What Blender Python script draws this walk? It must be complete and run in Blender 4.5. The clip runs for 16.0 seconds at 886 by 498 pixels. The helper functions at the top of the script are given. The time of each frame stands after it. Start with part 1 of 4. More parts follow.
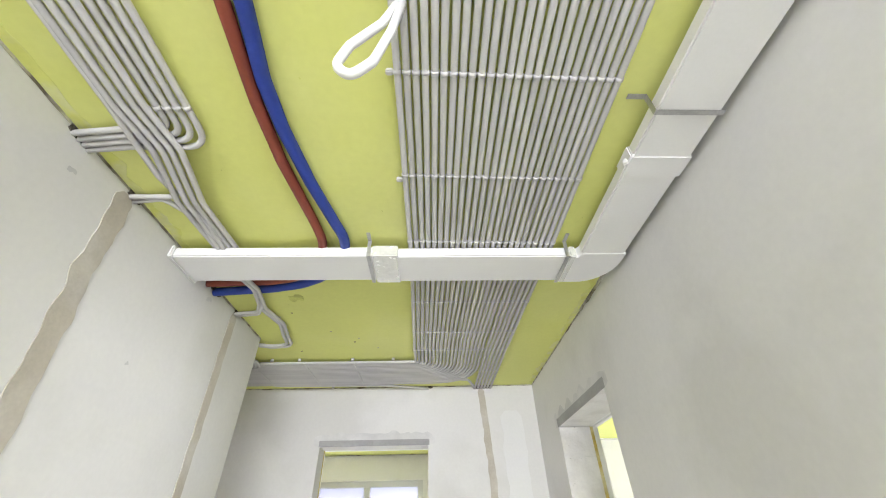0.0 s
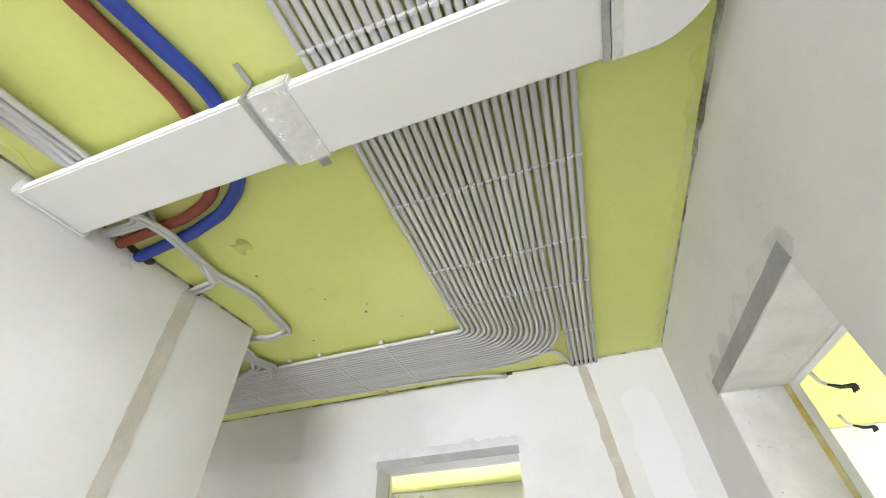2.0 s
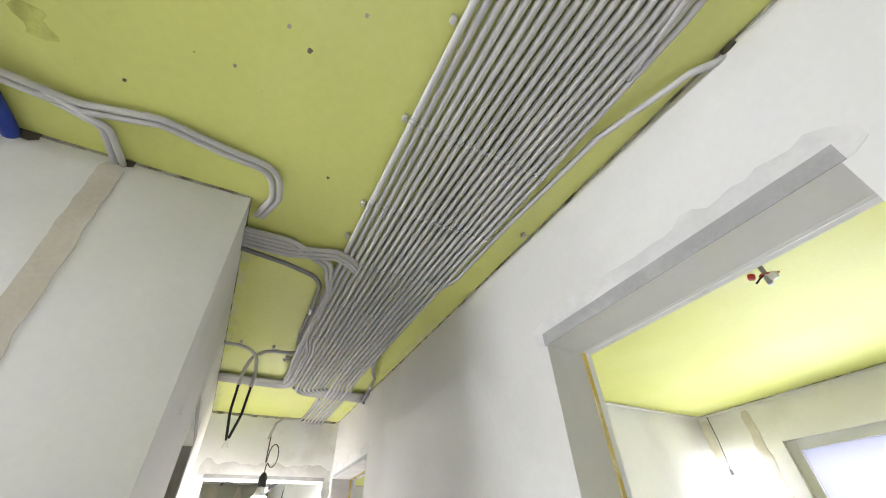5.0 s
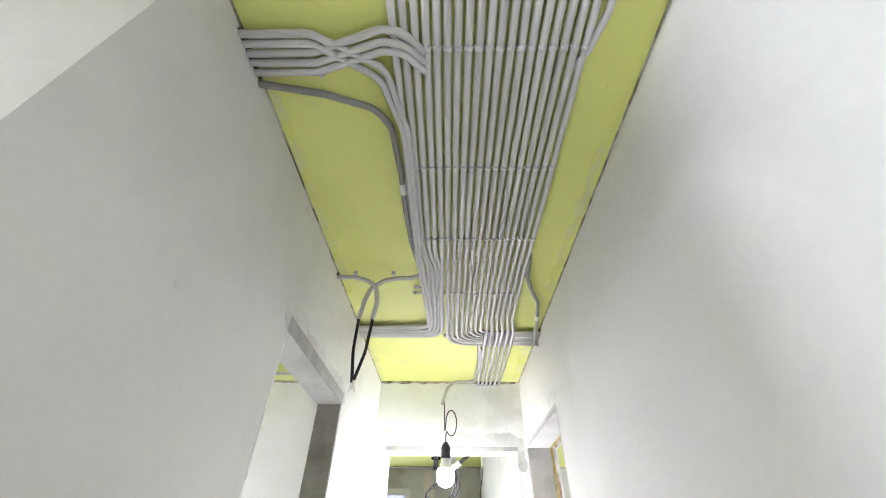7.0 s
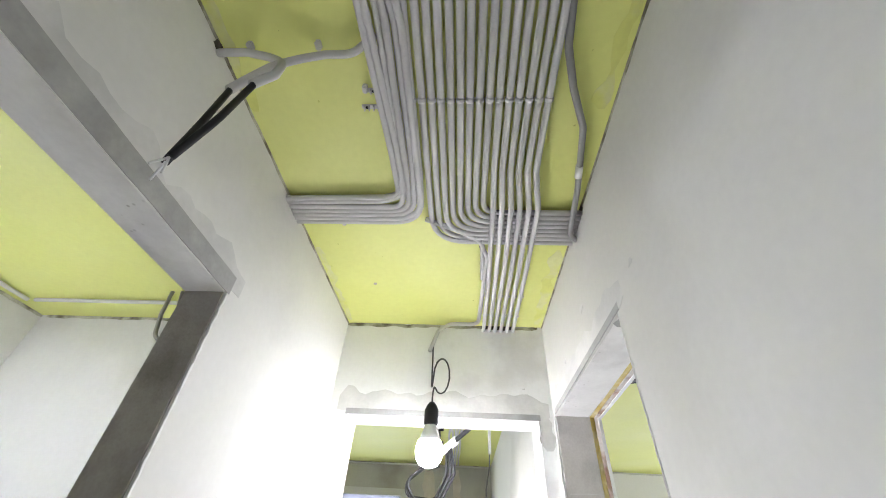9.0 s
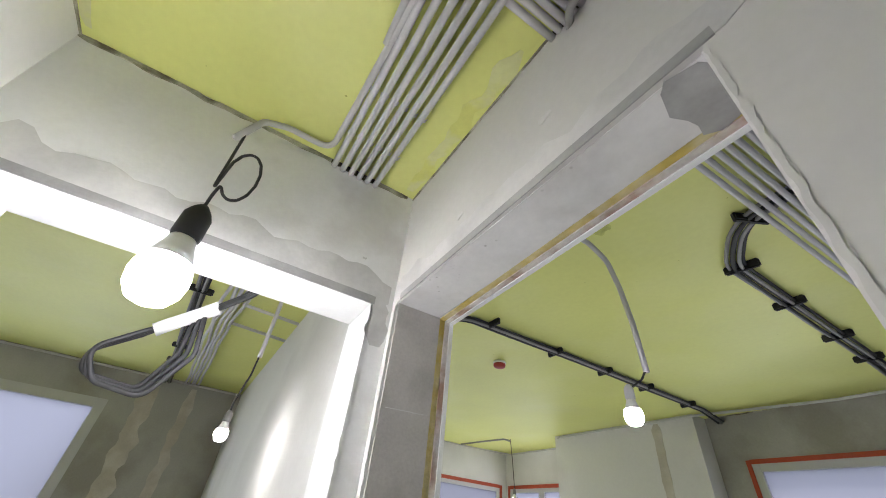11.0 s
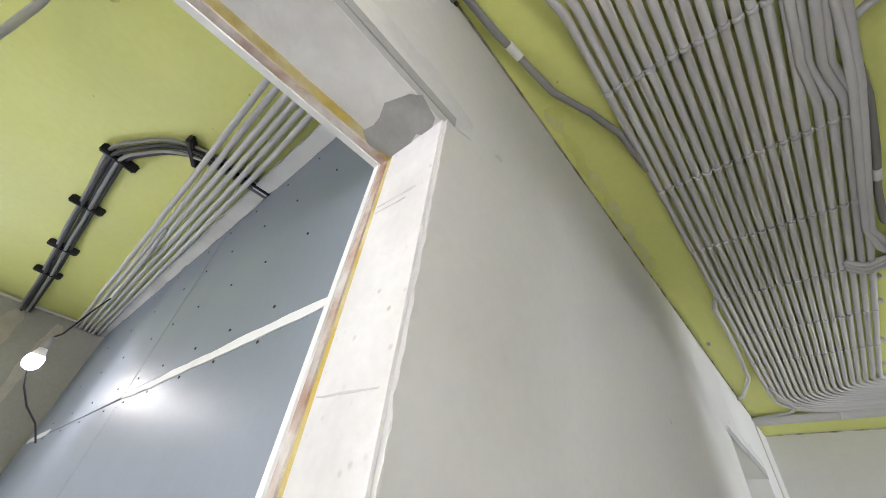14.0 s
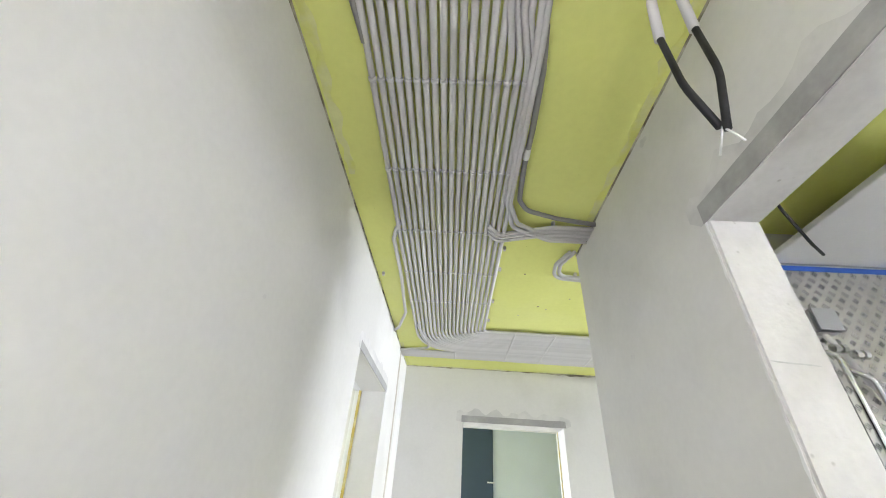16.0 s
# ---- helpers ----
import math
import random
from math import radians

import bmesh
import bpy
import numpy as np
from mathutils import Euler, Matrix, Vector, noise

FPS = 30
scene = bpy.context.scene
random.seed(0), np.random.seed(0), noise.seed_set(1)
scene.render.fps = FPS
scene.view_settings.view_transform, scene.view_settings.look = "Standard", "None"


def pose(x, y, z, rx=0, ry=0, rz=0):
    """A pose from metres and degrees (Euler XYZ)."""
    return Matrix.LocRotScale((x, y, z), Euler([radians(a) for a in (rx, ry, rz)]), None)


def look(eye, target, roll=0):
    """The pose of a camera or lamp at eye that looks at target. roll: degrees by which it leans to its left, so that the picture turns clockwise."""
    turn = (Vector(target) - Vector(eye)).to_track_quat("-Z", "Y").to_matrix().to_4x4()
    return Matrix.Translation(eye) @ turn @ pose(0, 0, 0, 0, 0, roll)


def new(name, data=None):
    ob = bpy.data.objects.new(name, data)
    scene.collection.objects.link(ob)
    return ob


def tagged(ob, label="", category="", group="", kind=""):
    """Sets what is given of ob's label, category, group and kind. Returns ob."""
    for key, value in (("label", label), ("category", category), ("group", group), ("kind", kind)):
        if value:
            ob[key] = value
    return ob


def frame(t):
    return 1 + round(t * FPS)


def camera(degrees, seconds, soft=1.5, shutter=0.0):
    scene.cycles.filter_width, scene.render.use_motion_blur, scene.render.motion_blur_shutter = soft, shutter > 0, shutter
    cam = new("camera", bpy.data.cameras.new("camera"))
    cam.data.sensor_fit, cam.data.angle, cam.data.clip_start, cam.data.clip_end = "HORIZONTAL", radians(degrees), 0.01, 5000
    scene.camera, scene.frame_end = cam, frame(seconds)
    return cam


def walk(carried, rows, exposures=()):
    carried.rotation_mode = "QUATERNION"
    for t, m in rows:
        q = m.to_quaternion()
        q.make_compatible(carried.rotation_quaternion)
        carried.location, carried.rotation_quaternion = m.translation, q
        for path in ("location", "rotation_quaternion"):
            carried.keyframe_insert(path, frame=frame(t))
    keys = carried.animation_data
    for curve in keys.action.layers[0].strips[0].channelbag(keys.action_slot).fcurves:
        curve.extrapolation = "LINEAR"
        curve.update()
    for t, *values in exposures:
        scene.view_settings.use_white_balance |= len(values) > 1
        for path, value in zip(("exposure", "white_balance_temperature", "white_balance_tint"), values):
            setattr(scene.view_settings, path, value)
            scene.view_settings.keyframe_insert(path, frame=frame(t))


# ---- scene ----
cam = camera(99.0, 16.0, soft=1.0)
EXPOSURES = [(0.0, 1.8, 6350, 15), (2.5, 2.03, 6300, 14), (3.5, 2.06, 6300, 14), (5.0, 1.82, 6300, 15), (7.5, 2.38, 5950, 15), (8.0, 2.33, 5950, 15), (10.5, 1.18, 6000, 15), (11.5, 1.12, 6150, 16), (12.5, 1.4, 6200, 18), (13.2, 1.5, 6200, 17), (14.0, 1.62, 6150, 15), (15.0, 1.9, 6100, 15), (16.0, 2.32, 6050, 15)]
PATH = [
    (0, (-0.079, 0.088, 1.486), (-0.021, 1.681, 2.694), -1.5),
    (0.5, (0.059, 0.368, 1.5), (-0.012, 1.936, 2.739), -1.4),
    (1, (0.099, 0.687, 1.514), (-0.099, 2.209, 2.796), -0.9),
    (1.5, (0.171, 0.96, 1.521), (-0.16, 2.436, 2.829), -1.2),
    (2, (0.289, 1.257, 1.538), (-0.174, 2.677, 2.868), -2.1),
    (2.5, (0.318, 1.544, 1.534), (-0.246, 2.906, 2.886), -2.5),
    (3, (0.243, 1.825, 1.569), (-0.386, 3.127, 2.949), -3.0),
    (3.5, (0.202, 2.085, 1.555), (-0.579, 3.31, 2.929), -3.1),
    (4, (0.214, 2.402, 1.555), (-0.754, 3.528, 2.895), -3.6),
    (4.5, (0.102, 2.659, 1.522), (-1.061, 3.643, 2.817), -3.5),
    (5, (-0.075, 2.859, 1.524), (-1.429, 3.624, 2.783), -2.8),
    (5.2, (-0.144, 2.938, 1.507), (-1.556, 3.603, 2.757), -3.2),
    (7.3, (-1.253, 3.363, 1.514), (-2.815, 3.259, 2.759), 1.2),
    (7.5, (-1.386, 3.422, 1.523), (-2.944, 3.275, 2.768), 1.4),
    (8, (-1.672, 3.471, 1.511), (-3.213, 3.278, 2.771), 2.3),
    (8.2, (-1.797, 3.433, 1.512), (-3.336, 3.256, 2.778), 2.6),
    (10.3, (-2.903, 3.417, 1.564), (-4.454, 3.646, 2.806), 6.3),
    (10.5, (-3.008, 3.406, 1.566), (-4.541, 3.792, 2.791), 6.4),
    (11, (-3.223, 3.462, 1.518), (-4.626, 4.227, 2.721), 6.5),
    (11.5, (-3.462, 3.670, 1.505), (-4.607, 4.777, 2.715), 5.4),
    (12, (-3.657, 3.796, 1.489), (-4.414, 5.207, 2.687), 5.4),
    (12.5, (-3.836, 3.795, 1.499), (-4.078, 5.378, 2.698), 7.2),
    (13, (-3.851, 3.734, 1.48), (-3.593, 5.29, 2.71), 8.6),
    (13.5, (-3.694, 3.651, 1.487), (-3.026, 5.027, 2.775), 10.3),
    (14, (-3.527, 3.588, 1.493), (-2.454, 4.69, 2.771), 8.2),
    (14.5, (-3.554, 3.553, 1.472), (-2.118, 4.248, 2.677), 5.2),
    (15, (-3.585, 3.505, 1.458), (-1.978, 3.88, 2.588), 2.8),
    (15.5, (-3.389, 3.42, 1.453), (-1.745, 3.664, 2.565), 3.3),
    (16, (-3.11, 3.358, 1.467), (-1.451, 3.444, 2.581), 4.3),
]
walk(cam, [(t, look(eye, target, roll)) for t, eye, target, roll in PATH], EXPOSURES)

# ---- world and light ----
world = bpy.data.worlds.new("world")
scene.world = world
world.use_nodes = True
wn = world.node_tree.nodes
sky = wn.new("ShaderNodeTexSky")
sky.sky_type, sky.sun_disc = "NISHITA", False
sky.sun_elevation, sky.sun_rotation = radians(40), radians(200)
sky.air_density, sky.dust_density = 1.0, 4.0
wn["Background"].inputs[1].default_value = 0.14
world.node_tree.links.new(sky.outputs[0], wn["Background"].inputs[0])
sun = new("sun", bpy.data.lights.new("sun", "SUN"))
sun.data.energy, sun.data.angle, sun.data.color = 1.0, radians(12), (1, 0.96, 0.9)
sun.matrix_world = pose(0, 0, 20, 50, 0, 160)


def window_light(x, y, z, rx, rz, w, h, watts, colour=(0.93, 0.96, 1.0)):
    """Daylight that enters by one window opening; at the hall it is added fill."""
    lamp = new("window_light", bpy.data.lights.new("window_light", "AREA"))
    lamp.data.shape, lamp.data.size, lamp.data.size_y = "RECTANGLE", w, h
    lamp.data.energy, lamp.data.color = watts, colour
    lamp.matrix_world = pose(x, y, z, rx, 0, rz)


NORTH = 7.76
window_light(-1.175, NORTH + 0.3, 1.62, -72, 0, 1.85, 1.36, 38)
window_light(-4.49, NORTH + 0.3, 1.53, -68, 0, 1.0, 1.58, 15)
window_light(-7.925, 8.36, 1.6, -68, 0, 1.25, 1.32, 21)
window_light(-8.96, 6.75, 1.6, 68, -90, 2.3, 1.32, 27)
window_light(-8.96, 1.77, 1.6, 68, -90, 1.75, 1.53, 36)
# Fill for the first corridor, through the added hall window out of view
window_light(0.0, -6.5, 1.5, 65, 0, 4.4, 2.0, 240)
window_light(6.2, 4.9, 1.5, 75, 90, 1.8, 1.5, 105)


# ---- materials ----
def material(name, colour, rough=0.6, metal=0.0, vary=0.08, scale=3.0, fine=60.0, bump=0.15, distance=0.002, second=None, mix=(0.5, 0.7), piece=0.0, coat=0.0, pits=0.0):
    """A surface with broad blotches, fine grain and relief. second: the colour of stains."""
    m = bpy.data.materials.new(name)
    m.use_nodes = True
    n, l = m.node_tree.nodes, m.node_tree.links
    b = n["Principled BSDF"]
    b.inputs["Metallic"].default_value = metal
    b.inputs["Coat Weight"].default_value = coat
    geo = n.new("ShaderNodeNewGeometry")
    broad, grain = n.new("ShaderNodeTexNoise"), n.new("ShaderNodeTexNoise")
    for node, s, d in ((broad, scale, 5), (grain, fine, 4)):
        node.inputs["Scale"].default_value, node.inputs["Detail"].default_value = s, d
        l.new(geo.outputs["Position"], node.inputs["Vector"])
    hsv = n.new("ShaderNodeHueSaturation")
    value = n.new("ShaderNodeMapRange")
    value.inputs[1].default_value, value.inputs[2].default_value = 0.3, 0.7
    value.inputs[3].default_value, value.inputs[4].default_value = 1 - vary, 1 + vary
    add = n.new("ShaderNodeMath")
    add.operation = "MULTIPLY_ADD"
    add.inputs[1].default_value = 0.35
    l.new(grain.outputs[0], add.inputs[0])
    half = n.new("ShaderNodeMath")
    half.operation = "MULTIPLY_ADD"
    half.inputs[1].default_value, half.inputs[2].default_value = 0.65, 0
    l.new(broad.outputs[0], half.inputs[0])
    l.new(half.outputs[0], add.inputs[2])
    l.new(add.outputs[0], value.inputs[0])
    if piece:
        info = n.new("ShaderNodeObjectInfo")
        rnd = n.new("ShaderNodeMapRange")
        rnd.inputs[3].default_value, rnd.inputs[4].default_value = 1 - piece, 1 + piece
        l.new(info.outputs["Random"], rnd.inputs[0])
        mul = n.new("ShaderNodeMath")
        mul.operation = "MULTIPLY"
        l.new(value.outputs[0], mul.inputs[0])
        l.new(rnd.outputs[0], mul.inputs[1])
        l.new(mul.outputs[0], hsv.inputs["Value"])
    else:
        l.new(value.outputs[0], hsv.inputs["Value"])
    if second:
        spots = n.new("ShaderNodeTexNoise")
        spots.inputs["Scale"].default_value, spots.inputs["Detail"].default_value = scale * 0.7, 8
        l.new(geo.outputs["Position"], spots.inputs["Vector"])
        ramp = n.new("ShaderNodeMapRange")
        ramp.inputs[1].default_value, ramp.inputs[2].default_value = mix
        l.new(spots.outputs[0], ramp.inputs[0])
        blend = n.new("ShaderNodeMix")
        blend.data_type = "RGBA"
        blend.inputs[6].default_value, blend.inputs[7].default_value = (*colour, 1), (*second, 1)
        l.new(ramp.outputs[0], blend.inputs[0])
        l.new(blend.outputs[2], hsv.inputs["Color"])
    else:
        hsv.inputs["Color"].default_value = (*colour, 1)
    if pits:
        cells, dots, mottle, pick, pit = n.new("ShaderNodeTexVoronoi"), n.new("ShaderNodeMapRange"), n.new("ShaderNodeTexNoise"), n.new("ShaderNodeMapRange"), n.new("ShaderNodeMix")
        cells.inputs["Scale"].default_value, mottle.inputs["Scale"].default_value = 38, 9
        dots.inputs[1].default_value, dots.inputs[2].default_value, dots.inputs[3].default_value, dots.inputs[4].default_value = 0.06, 0.2, 1, 0
        pick.inputs[1].default_value, pick.inputs[2].default_value = 0.56, 0.66
        for node in (cells, mottle):
            l.new(geo.outputs["Position"], node.inputs["Vector"])
        l.new(cells.outputs["Distance"], dots.inputs[0])
        l.new(mottle.outputs[0], pick.inputs[0])
        both, depth = n.new("ShaderNodeMath"), n.new("ShaderNodeMath")
        both.operation = depth.operation = "MULTIPLY"
        depth.inputs[1].default_value = pits
        l.new(dots.outputs[0], both.inputs[0])
        l.new(pick.outputs[0], both.inputs[1])
        l.new(both.outputs[0], depth.inputs[0])
        pit.data_type = "RGBA"
        pit.inputs[7].default_value = (0.3, 0.28, 0.25, 1)
        l.new(hsv.outputs[0], pit.inputs[6])
        l.new(depth.outputs[0], pit.inputs[0])
        l.new(pit.outputs[2], b.inputs["Base Color"])
    else:
        l.new(hsv.outputs[0], b.inputs["Base Color"])
    r = n.new("ShaderNodeMapRange")
    r.inputs[3].default_value, r.inputs[4].default_value = max(0.02, rough - 0.08), min(1, rough + 0.08)
    l.new(broad.outputs[0], r.inputs[0])
    l.new(r.outputs[0], b.inputs["Roughness"])
    if bump:
        bp = n.new("ShaderNodeBump")
        bp.inputs["Strength"].default_value, bp.inputs["Distance"].default_value = bump, distance
        l.new(grain.outputs[0], bp.inputs["Height"])
        l.new(bp.outputs[0], b.inputs["Normal"])
    return m


def glow(name, colour, strength):
    m = bpy.data.materials.new(name)
    m.use_nodes = True
    b = m.node_tree.nodes["Principled BSDF"]
    b.inputs["Base Color"].default_value = (*colour, 1)
    b.inputs["Emission Color"].default_value = (*colour, 1)
    b.inputs["Emission Strength"].default_value = strength
    return m


PLASTER = material("plaster", (0.68, 0.67, 0.645), 0.75, vary=0.05, scale=1.3, fine=45, bump=0.2, distance=0.0015, second=(0.6, 0.59, 0.56), mix=(0.5, 0.62))
SKIM = material("skim_plaster", (0.72, 0.715, 0.7), 0.75, vary=0.04, scale=2, fine=50, bump=0.2)
PLASTER_WHITE = material("white_plaster", (0.8, 0.8, 0.79), 0.7, vary=0.05, scale=4, fine=60, bump=0.35, second=(0.68, 0.67, 0.65), mix=(0.55, 0.68))
# Mottled plaster for the window walls, their backlit shade put into the grey
PLASTER_BACKLIT = material("backlit_grey_plaster", (0.4, 0.39, 0.35), 0.85, vary=0.12, scale=2, fine=70, bump=0.35, second=(0.3, 0.285, 0.24), mix=(0.48, 0.62))
RENDER_LIGHT = material("light_render", (0.5, 0.475, 0.445), 0.9, vary=0.14, scale=7, fine=120, bump=0.35, distance=0.002, second=(0.4, 0.38, 0.35), mix=(0.46, 0.64))
RENDER_GREY = material("cement_render", (0.33, 0.31, 0.285), 0.9, vary=0.16, scale=9, fine=120, bump=0.4, distance=0.003, second=(0.24, 0.22, 0.2), mix=(0.5, 0.66))
RAW_WHITE = material("raw_white_block", (0.72, 0.705, 0.69), 0.8, vary=0.08, scale=6, fine=55, bump=0.5, distance=0.003, second=(0.62, 0.6, 0.58), mix=(0.5, 0.66), pits=0.75)
FILLER = material("grey_filler", (0.33, 0.325, 0.315), 0.8, vary=0.12, scale=9, fine=80, bump=0.4, second=(0.44, 0.435, 0.42), mix=(0.5, 0.7))
CHASE = material("beige_filler", (0.47, 0.43, 0.355), 0.85, vary=0.12, scale=7, fine=70, bump=0.45, second=(0.56, 0.53, 0.47), mix=(0.45, 0.65))
SMEAR = material("thin_filler", (0.55, 0.545, 0.53), 0.8, vary=0.08, scale=8, fine=70, bump=0.3, second=(0.64, 0.63, 0.61), mix=(0.42, 0.58))
CEILING = material("green_paint", (0.71, 0.735, 0.225), 0.62, vary=0.05, scale=1.6, fine=35, bump=0.22, distance=0.002, second=(0.73, 0.75, 0.28), mix=(0.48, 0.7))
CEILING_SMEAR = material("smeared_ceiling", (0.68, 0.69, 0.33), 0.75, vary=0.08, scale=12, fine=60, second=(0.68, 0.70, 0.2), mix=(0.42, 0.56))
STAIN = material("ceiling_stain", (0.46, 0.48, 0.12), 0.7, vary=0.15, scale=20, fine=90, second=(0.62, 0.65, 0.18), mix=(0.42, 0.58))
JOINT = material("dark_joint", (0.17, 0.15, 0.1), 0.95, vary=0.3, scale=14, fine=150, bump=0.9, distance=0.004, second=(0.48, 0.47, 0.38), mix=(0.4, 0.56))
HOLE_SHADE = material("hole_shade", (0.09, 0.08, 0.06), 0.95, vary=0.4, scale=40, fine=160, bump=0.9, distance=0.005)
CONDUIT = material("grey_conduit", (0.56, 0.55, 0.545), 0.8, vary=0.03, scale=8, fine=120, bump=0.1, piece=0.06)
CONDUIT_DARK = material("dark_conduit", (0.25, 0.245, 0.235), 0.5, vary=0.06, scale=10, fine=120, bump=0.1, piece=0.08)
CLIP = material("clip_plastic", (0.6, 0.59, 0.58), 0.4, vary=0.04, scale=30, fine=100, bump=0.0)
BLACK = material("black_plastic", (0.009, 0.009, 0.01), 0.6, vary=0.2, scale=20, fine=100, bump=0.1)
BLACK_CABLE = material("black_cable", (0.032, 0.032, 0.034), 0.55, vary=0.25, scale=15, fine=100, bump=0.1, piece=0.25)
WHITE_PLASTIC = material("white_plastic", (0.78, 0.775, 0.76), 0.35, vary=0.03, scale=5, fine=90, bump=0.05)
RED_PIPE = material("red_insulation", (0.26, 0.055, 0.03), 0.6, vary=0.12, scale=12, fine=70, bump=0.25)
BLUE_PIPE = material("blue_insulation", (0.02, 0.05, 0.32), 0.55, vary=0.15, scale=12, fine=70, bump=0.25)
STEEL = material("galvanised_steel", (0.5, 0.5, 0.5), 0.4, 0.9, vary=0.15, scale=30, fine=120, bump=0.1)
FOIL = material("foil_tape", (0.8, 0.8, 0.79), 0.25, 0.35, vary=0.1, scale=30, fine=60, bump=0.5, distance=0.003)
CHROME = material("polished_metal", (0.7, 0.7, 0.7), 0.18, 1.0, vary=0.05, scale=20, fine=80, bump=0.05)
PLATE = material("tread_plate", (0.55, 0.54, 0.5), 0.35, 0.9, vary=0.1, scale=8, fine=90, bump=0.15)
FOAM = material("yellow_foam", (0.56, 0.42, 0.1), 0.9, vary=0.2, scale=14, fine=60, bump=0.9, distance=0.005, second=(0.62, 0.55, 0.3), mix=(0.42, 0.62))
PINK = material("pink_brick_edge", (0.42, 0.27, 0.2), 0.9, vary=0.2, scale=12, fine=70, bump=0.7, distance=0.004, second=(0.66, 0.61, 0.57), mix=(0.36, 0.52))
BOARD_BLUE = material("blue_plasterboard", (0.19, 0.22, 0.265), 0.46, vary=0.06, scale=1.5, fine=50, bump=0.05, second=(0.23, 0.26, 0.305), mix=(0.45, 0.75))
# Blue board with the light on it put into a paler colour
BOARD_LIT_PALE = material("lit_pale_blue_board", (0.6, 0.66, 0.74), 0.5, vary=0.05, scale=2, fine=50, bump=0.05)
NAVY = material("navy_board", (0.025, 0.05, 0.09), 0.5, vary=0.1, scale=4, fine=60, bump=0.1)
ORANGE = material("orange_tape", (0.4, 0.062, 0.022), 0.6, vary=0.15, scale=12, fine=60, bump=0.2)
BLUE_TAPE = material("blue_tape", (0.03, 0.12, 0.55), 0.6, vary=0.1, scale=12, fine=60, bump=0.1)
PVC = material("window_pvc", (0.5, 0.5, 0.49), 0.35, vary=0.03, scale=5, fine=60, bump=0.03)
YELLOW = material("yellow_plastic", (0.75, 0.5, 0.01), 0.4, vary=0.05, scale=10, fine=80, bump=0.05)
RED = material("red_plastic", (0.4, 0.03, 0.02), 0.4, vary=0.1, scale=15, fine=80, bump=0.05)
GREEN = material("green_plastic", (0.02, 0.2, 0.1), 0.4, vary=0.1, scale=15, fine=80, bump=0.05)
GREY_BOX = material("grey_enclosure", (0.45, 0.46, 0.47), 0.4, vary=0.03, scale=10, fine=80, bump=0.05)
CONCRETE = material("concrete_floor", (0.62, 0.61, 0.585), 0.85, vary=0.1, scale=2, fine=60, bump=0.5, second=(0.48, 0.47, 0.44), mix=(0.48, 0.65))
GROUND = material("ground_earth", (0.2, 0.2, 0.16), 0.95, vary=0.2, scale=0.5, fine=5)
BULB = glow("lit_bulb", (1.0, 0.975, 0.93), 57)
BULB_SMALL = glow("lit_small_bulb", (1.0, 0.95, 0.88), 62)
BULB_BRIGHT = glow("lit_work_bulb", (0.97, 0.98, 1.0), 125)
FILM = bpy.data.materials.new("window_film")
FILM.use_nodes = True
fn = FILM.node_tree.nodes
film_glow, film_gloss, film_mix = fn.new("ShaderNodeBsdfTranslucent"), fn.new("ShaderNodeBsdfGlossy"), fn.new("ShaderNodeMixShader")
film_glow.inputs[0].default_value = (0.24, 0.242, 0.264, 1)
film_gloss.inputs[1].default_value = 0.2
film_mix.inputs[0].default_value = 0.06
FILM.node_tree.links.new(film_glow.outputs[0], film_mix.inputs[1])
FILM.node_tree.links.new(film_gloss.outputs[0], film_mix.inputs[2])
FILM.node_tree.links.new(film_mix.outputs[0], fn["Material Output"].inputs[0])


# ---- mesh helpers ----
def part(name, bm, mat, parent=None, label="", smooth=False):
    """Links a bmesh as one mesh object under parent."""
    me = bpy.data.meshes.new(name)
    bm.normal_update()
    bm.to_mesh(me)
    bm.free()
    me.materials.append(mat)
    if smooth:
        me.shade_smooth()
    ob = new(name, me)
    ob.parent = parent
    return tagged(ob, label)


def thing(name, label, category, group="", at=(0, 0, 0)):
    ob = new(name)
    ob.location = at
    return tagged(ob, label, category, group)


def box(bm, x0, x1, y0, y1, z0, z1, bevel=0.0, m=None):
    r = bmesh.ops.create_cube(bm, size=1)
    vs = r["verts"]
    bmesh.ops.scale(bm, vec=(x1 - x0, y1 - y0, z1 - z0), verts=vs)
    bmesh.ops.translate(bm, vec=((x0 + x1) / 2, (y0 + y1) / 2, (z0 + z1) / 2), verts=vs)
    if bevel:
        es = list({e for v in vs for e in v.link_edges})
        out = bmesh.ops.bevel(bm, geom=es, offset=bevel, segments=2, affect="EDGES")
        vs = list({v for f in out["faces"] for v in f.verts} | {v for v in vs if v.is_valid})
    if m is not None:
        bmesh.ops.transform(bm, matrix=m, verts=vs)
    return bm


def boxes(*bs, bevel=0.0):
    bm = bmesh.new()
    for b in bs:
        box(bm, *b, bevel=bevel)
    return bm


def lathe(profile, steps=20, m=None):
    """A turned shape about z from (radius, height) pairs."""
    bm = bmesh.new()
    rings = []
    for r, z in profile:
        rings.append([bm.verts.new((max(r, 1e-4) * math.cos(2 * math.pi * k / steps), max(r, 1e-4) * math.sin(2 * math.pi * k / steps), z)) for k in range(steps)])
    for a, b in zip(rings, rings[1:]):
        for k in range(steps):
            bm.faces.new((a[k], a[(k + 1) % steps], b[(k + 1) % steps], b[k]))
    bm.faces.new(rings[0][::-1])
    bm.faces.new(rings[-1])
    bmesh.ops.recalc_face_normals(bm, faces=bm.faces)
    if m is not None:
        bmesh.ops.transform(bm, matrix=m, verts=bm.verts)
    return bm


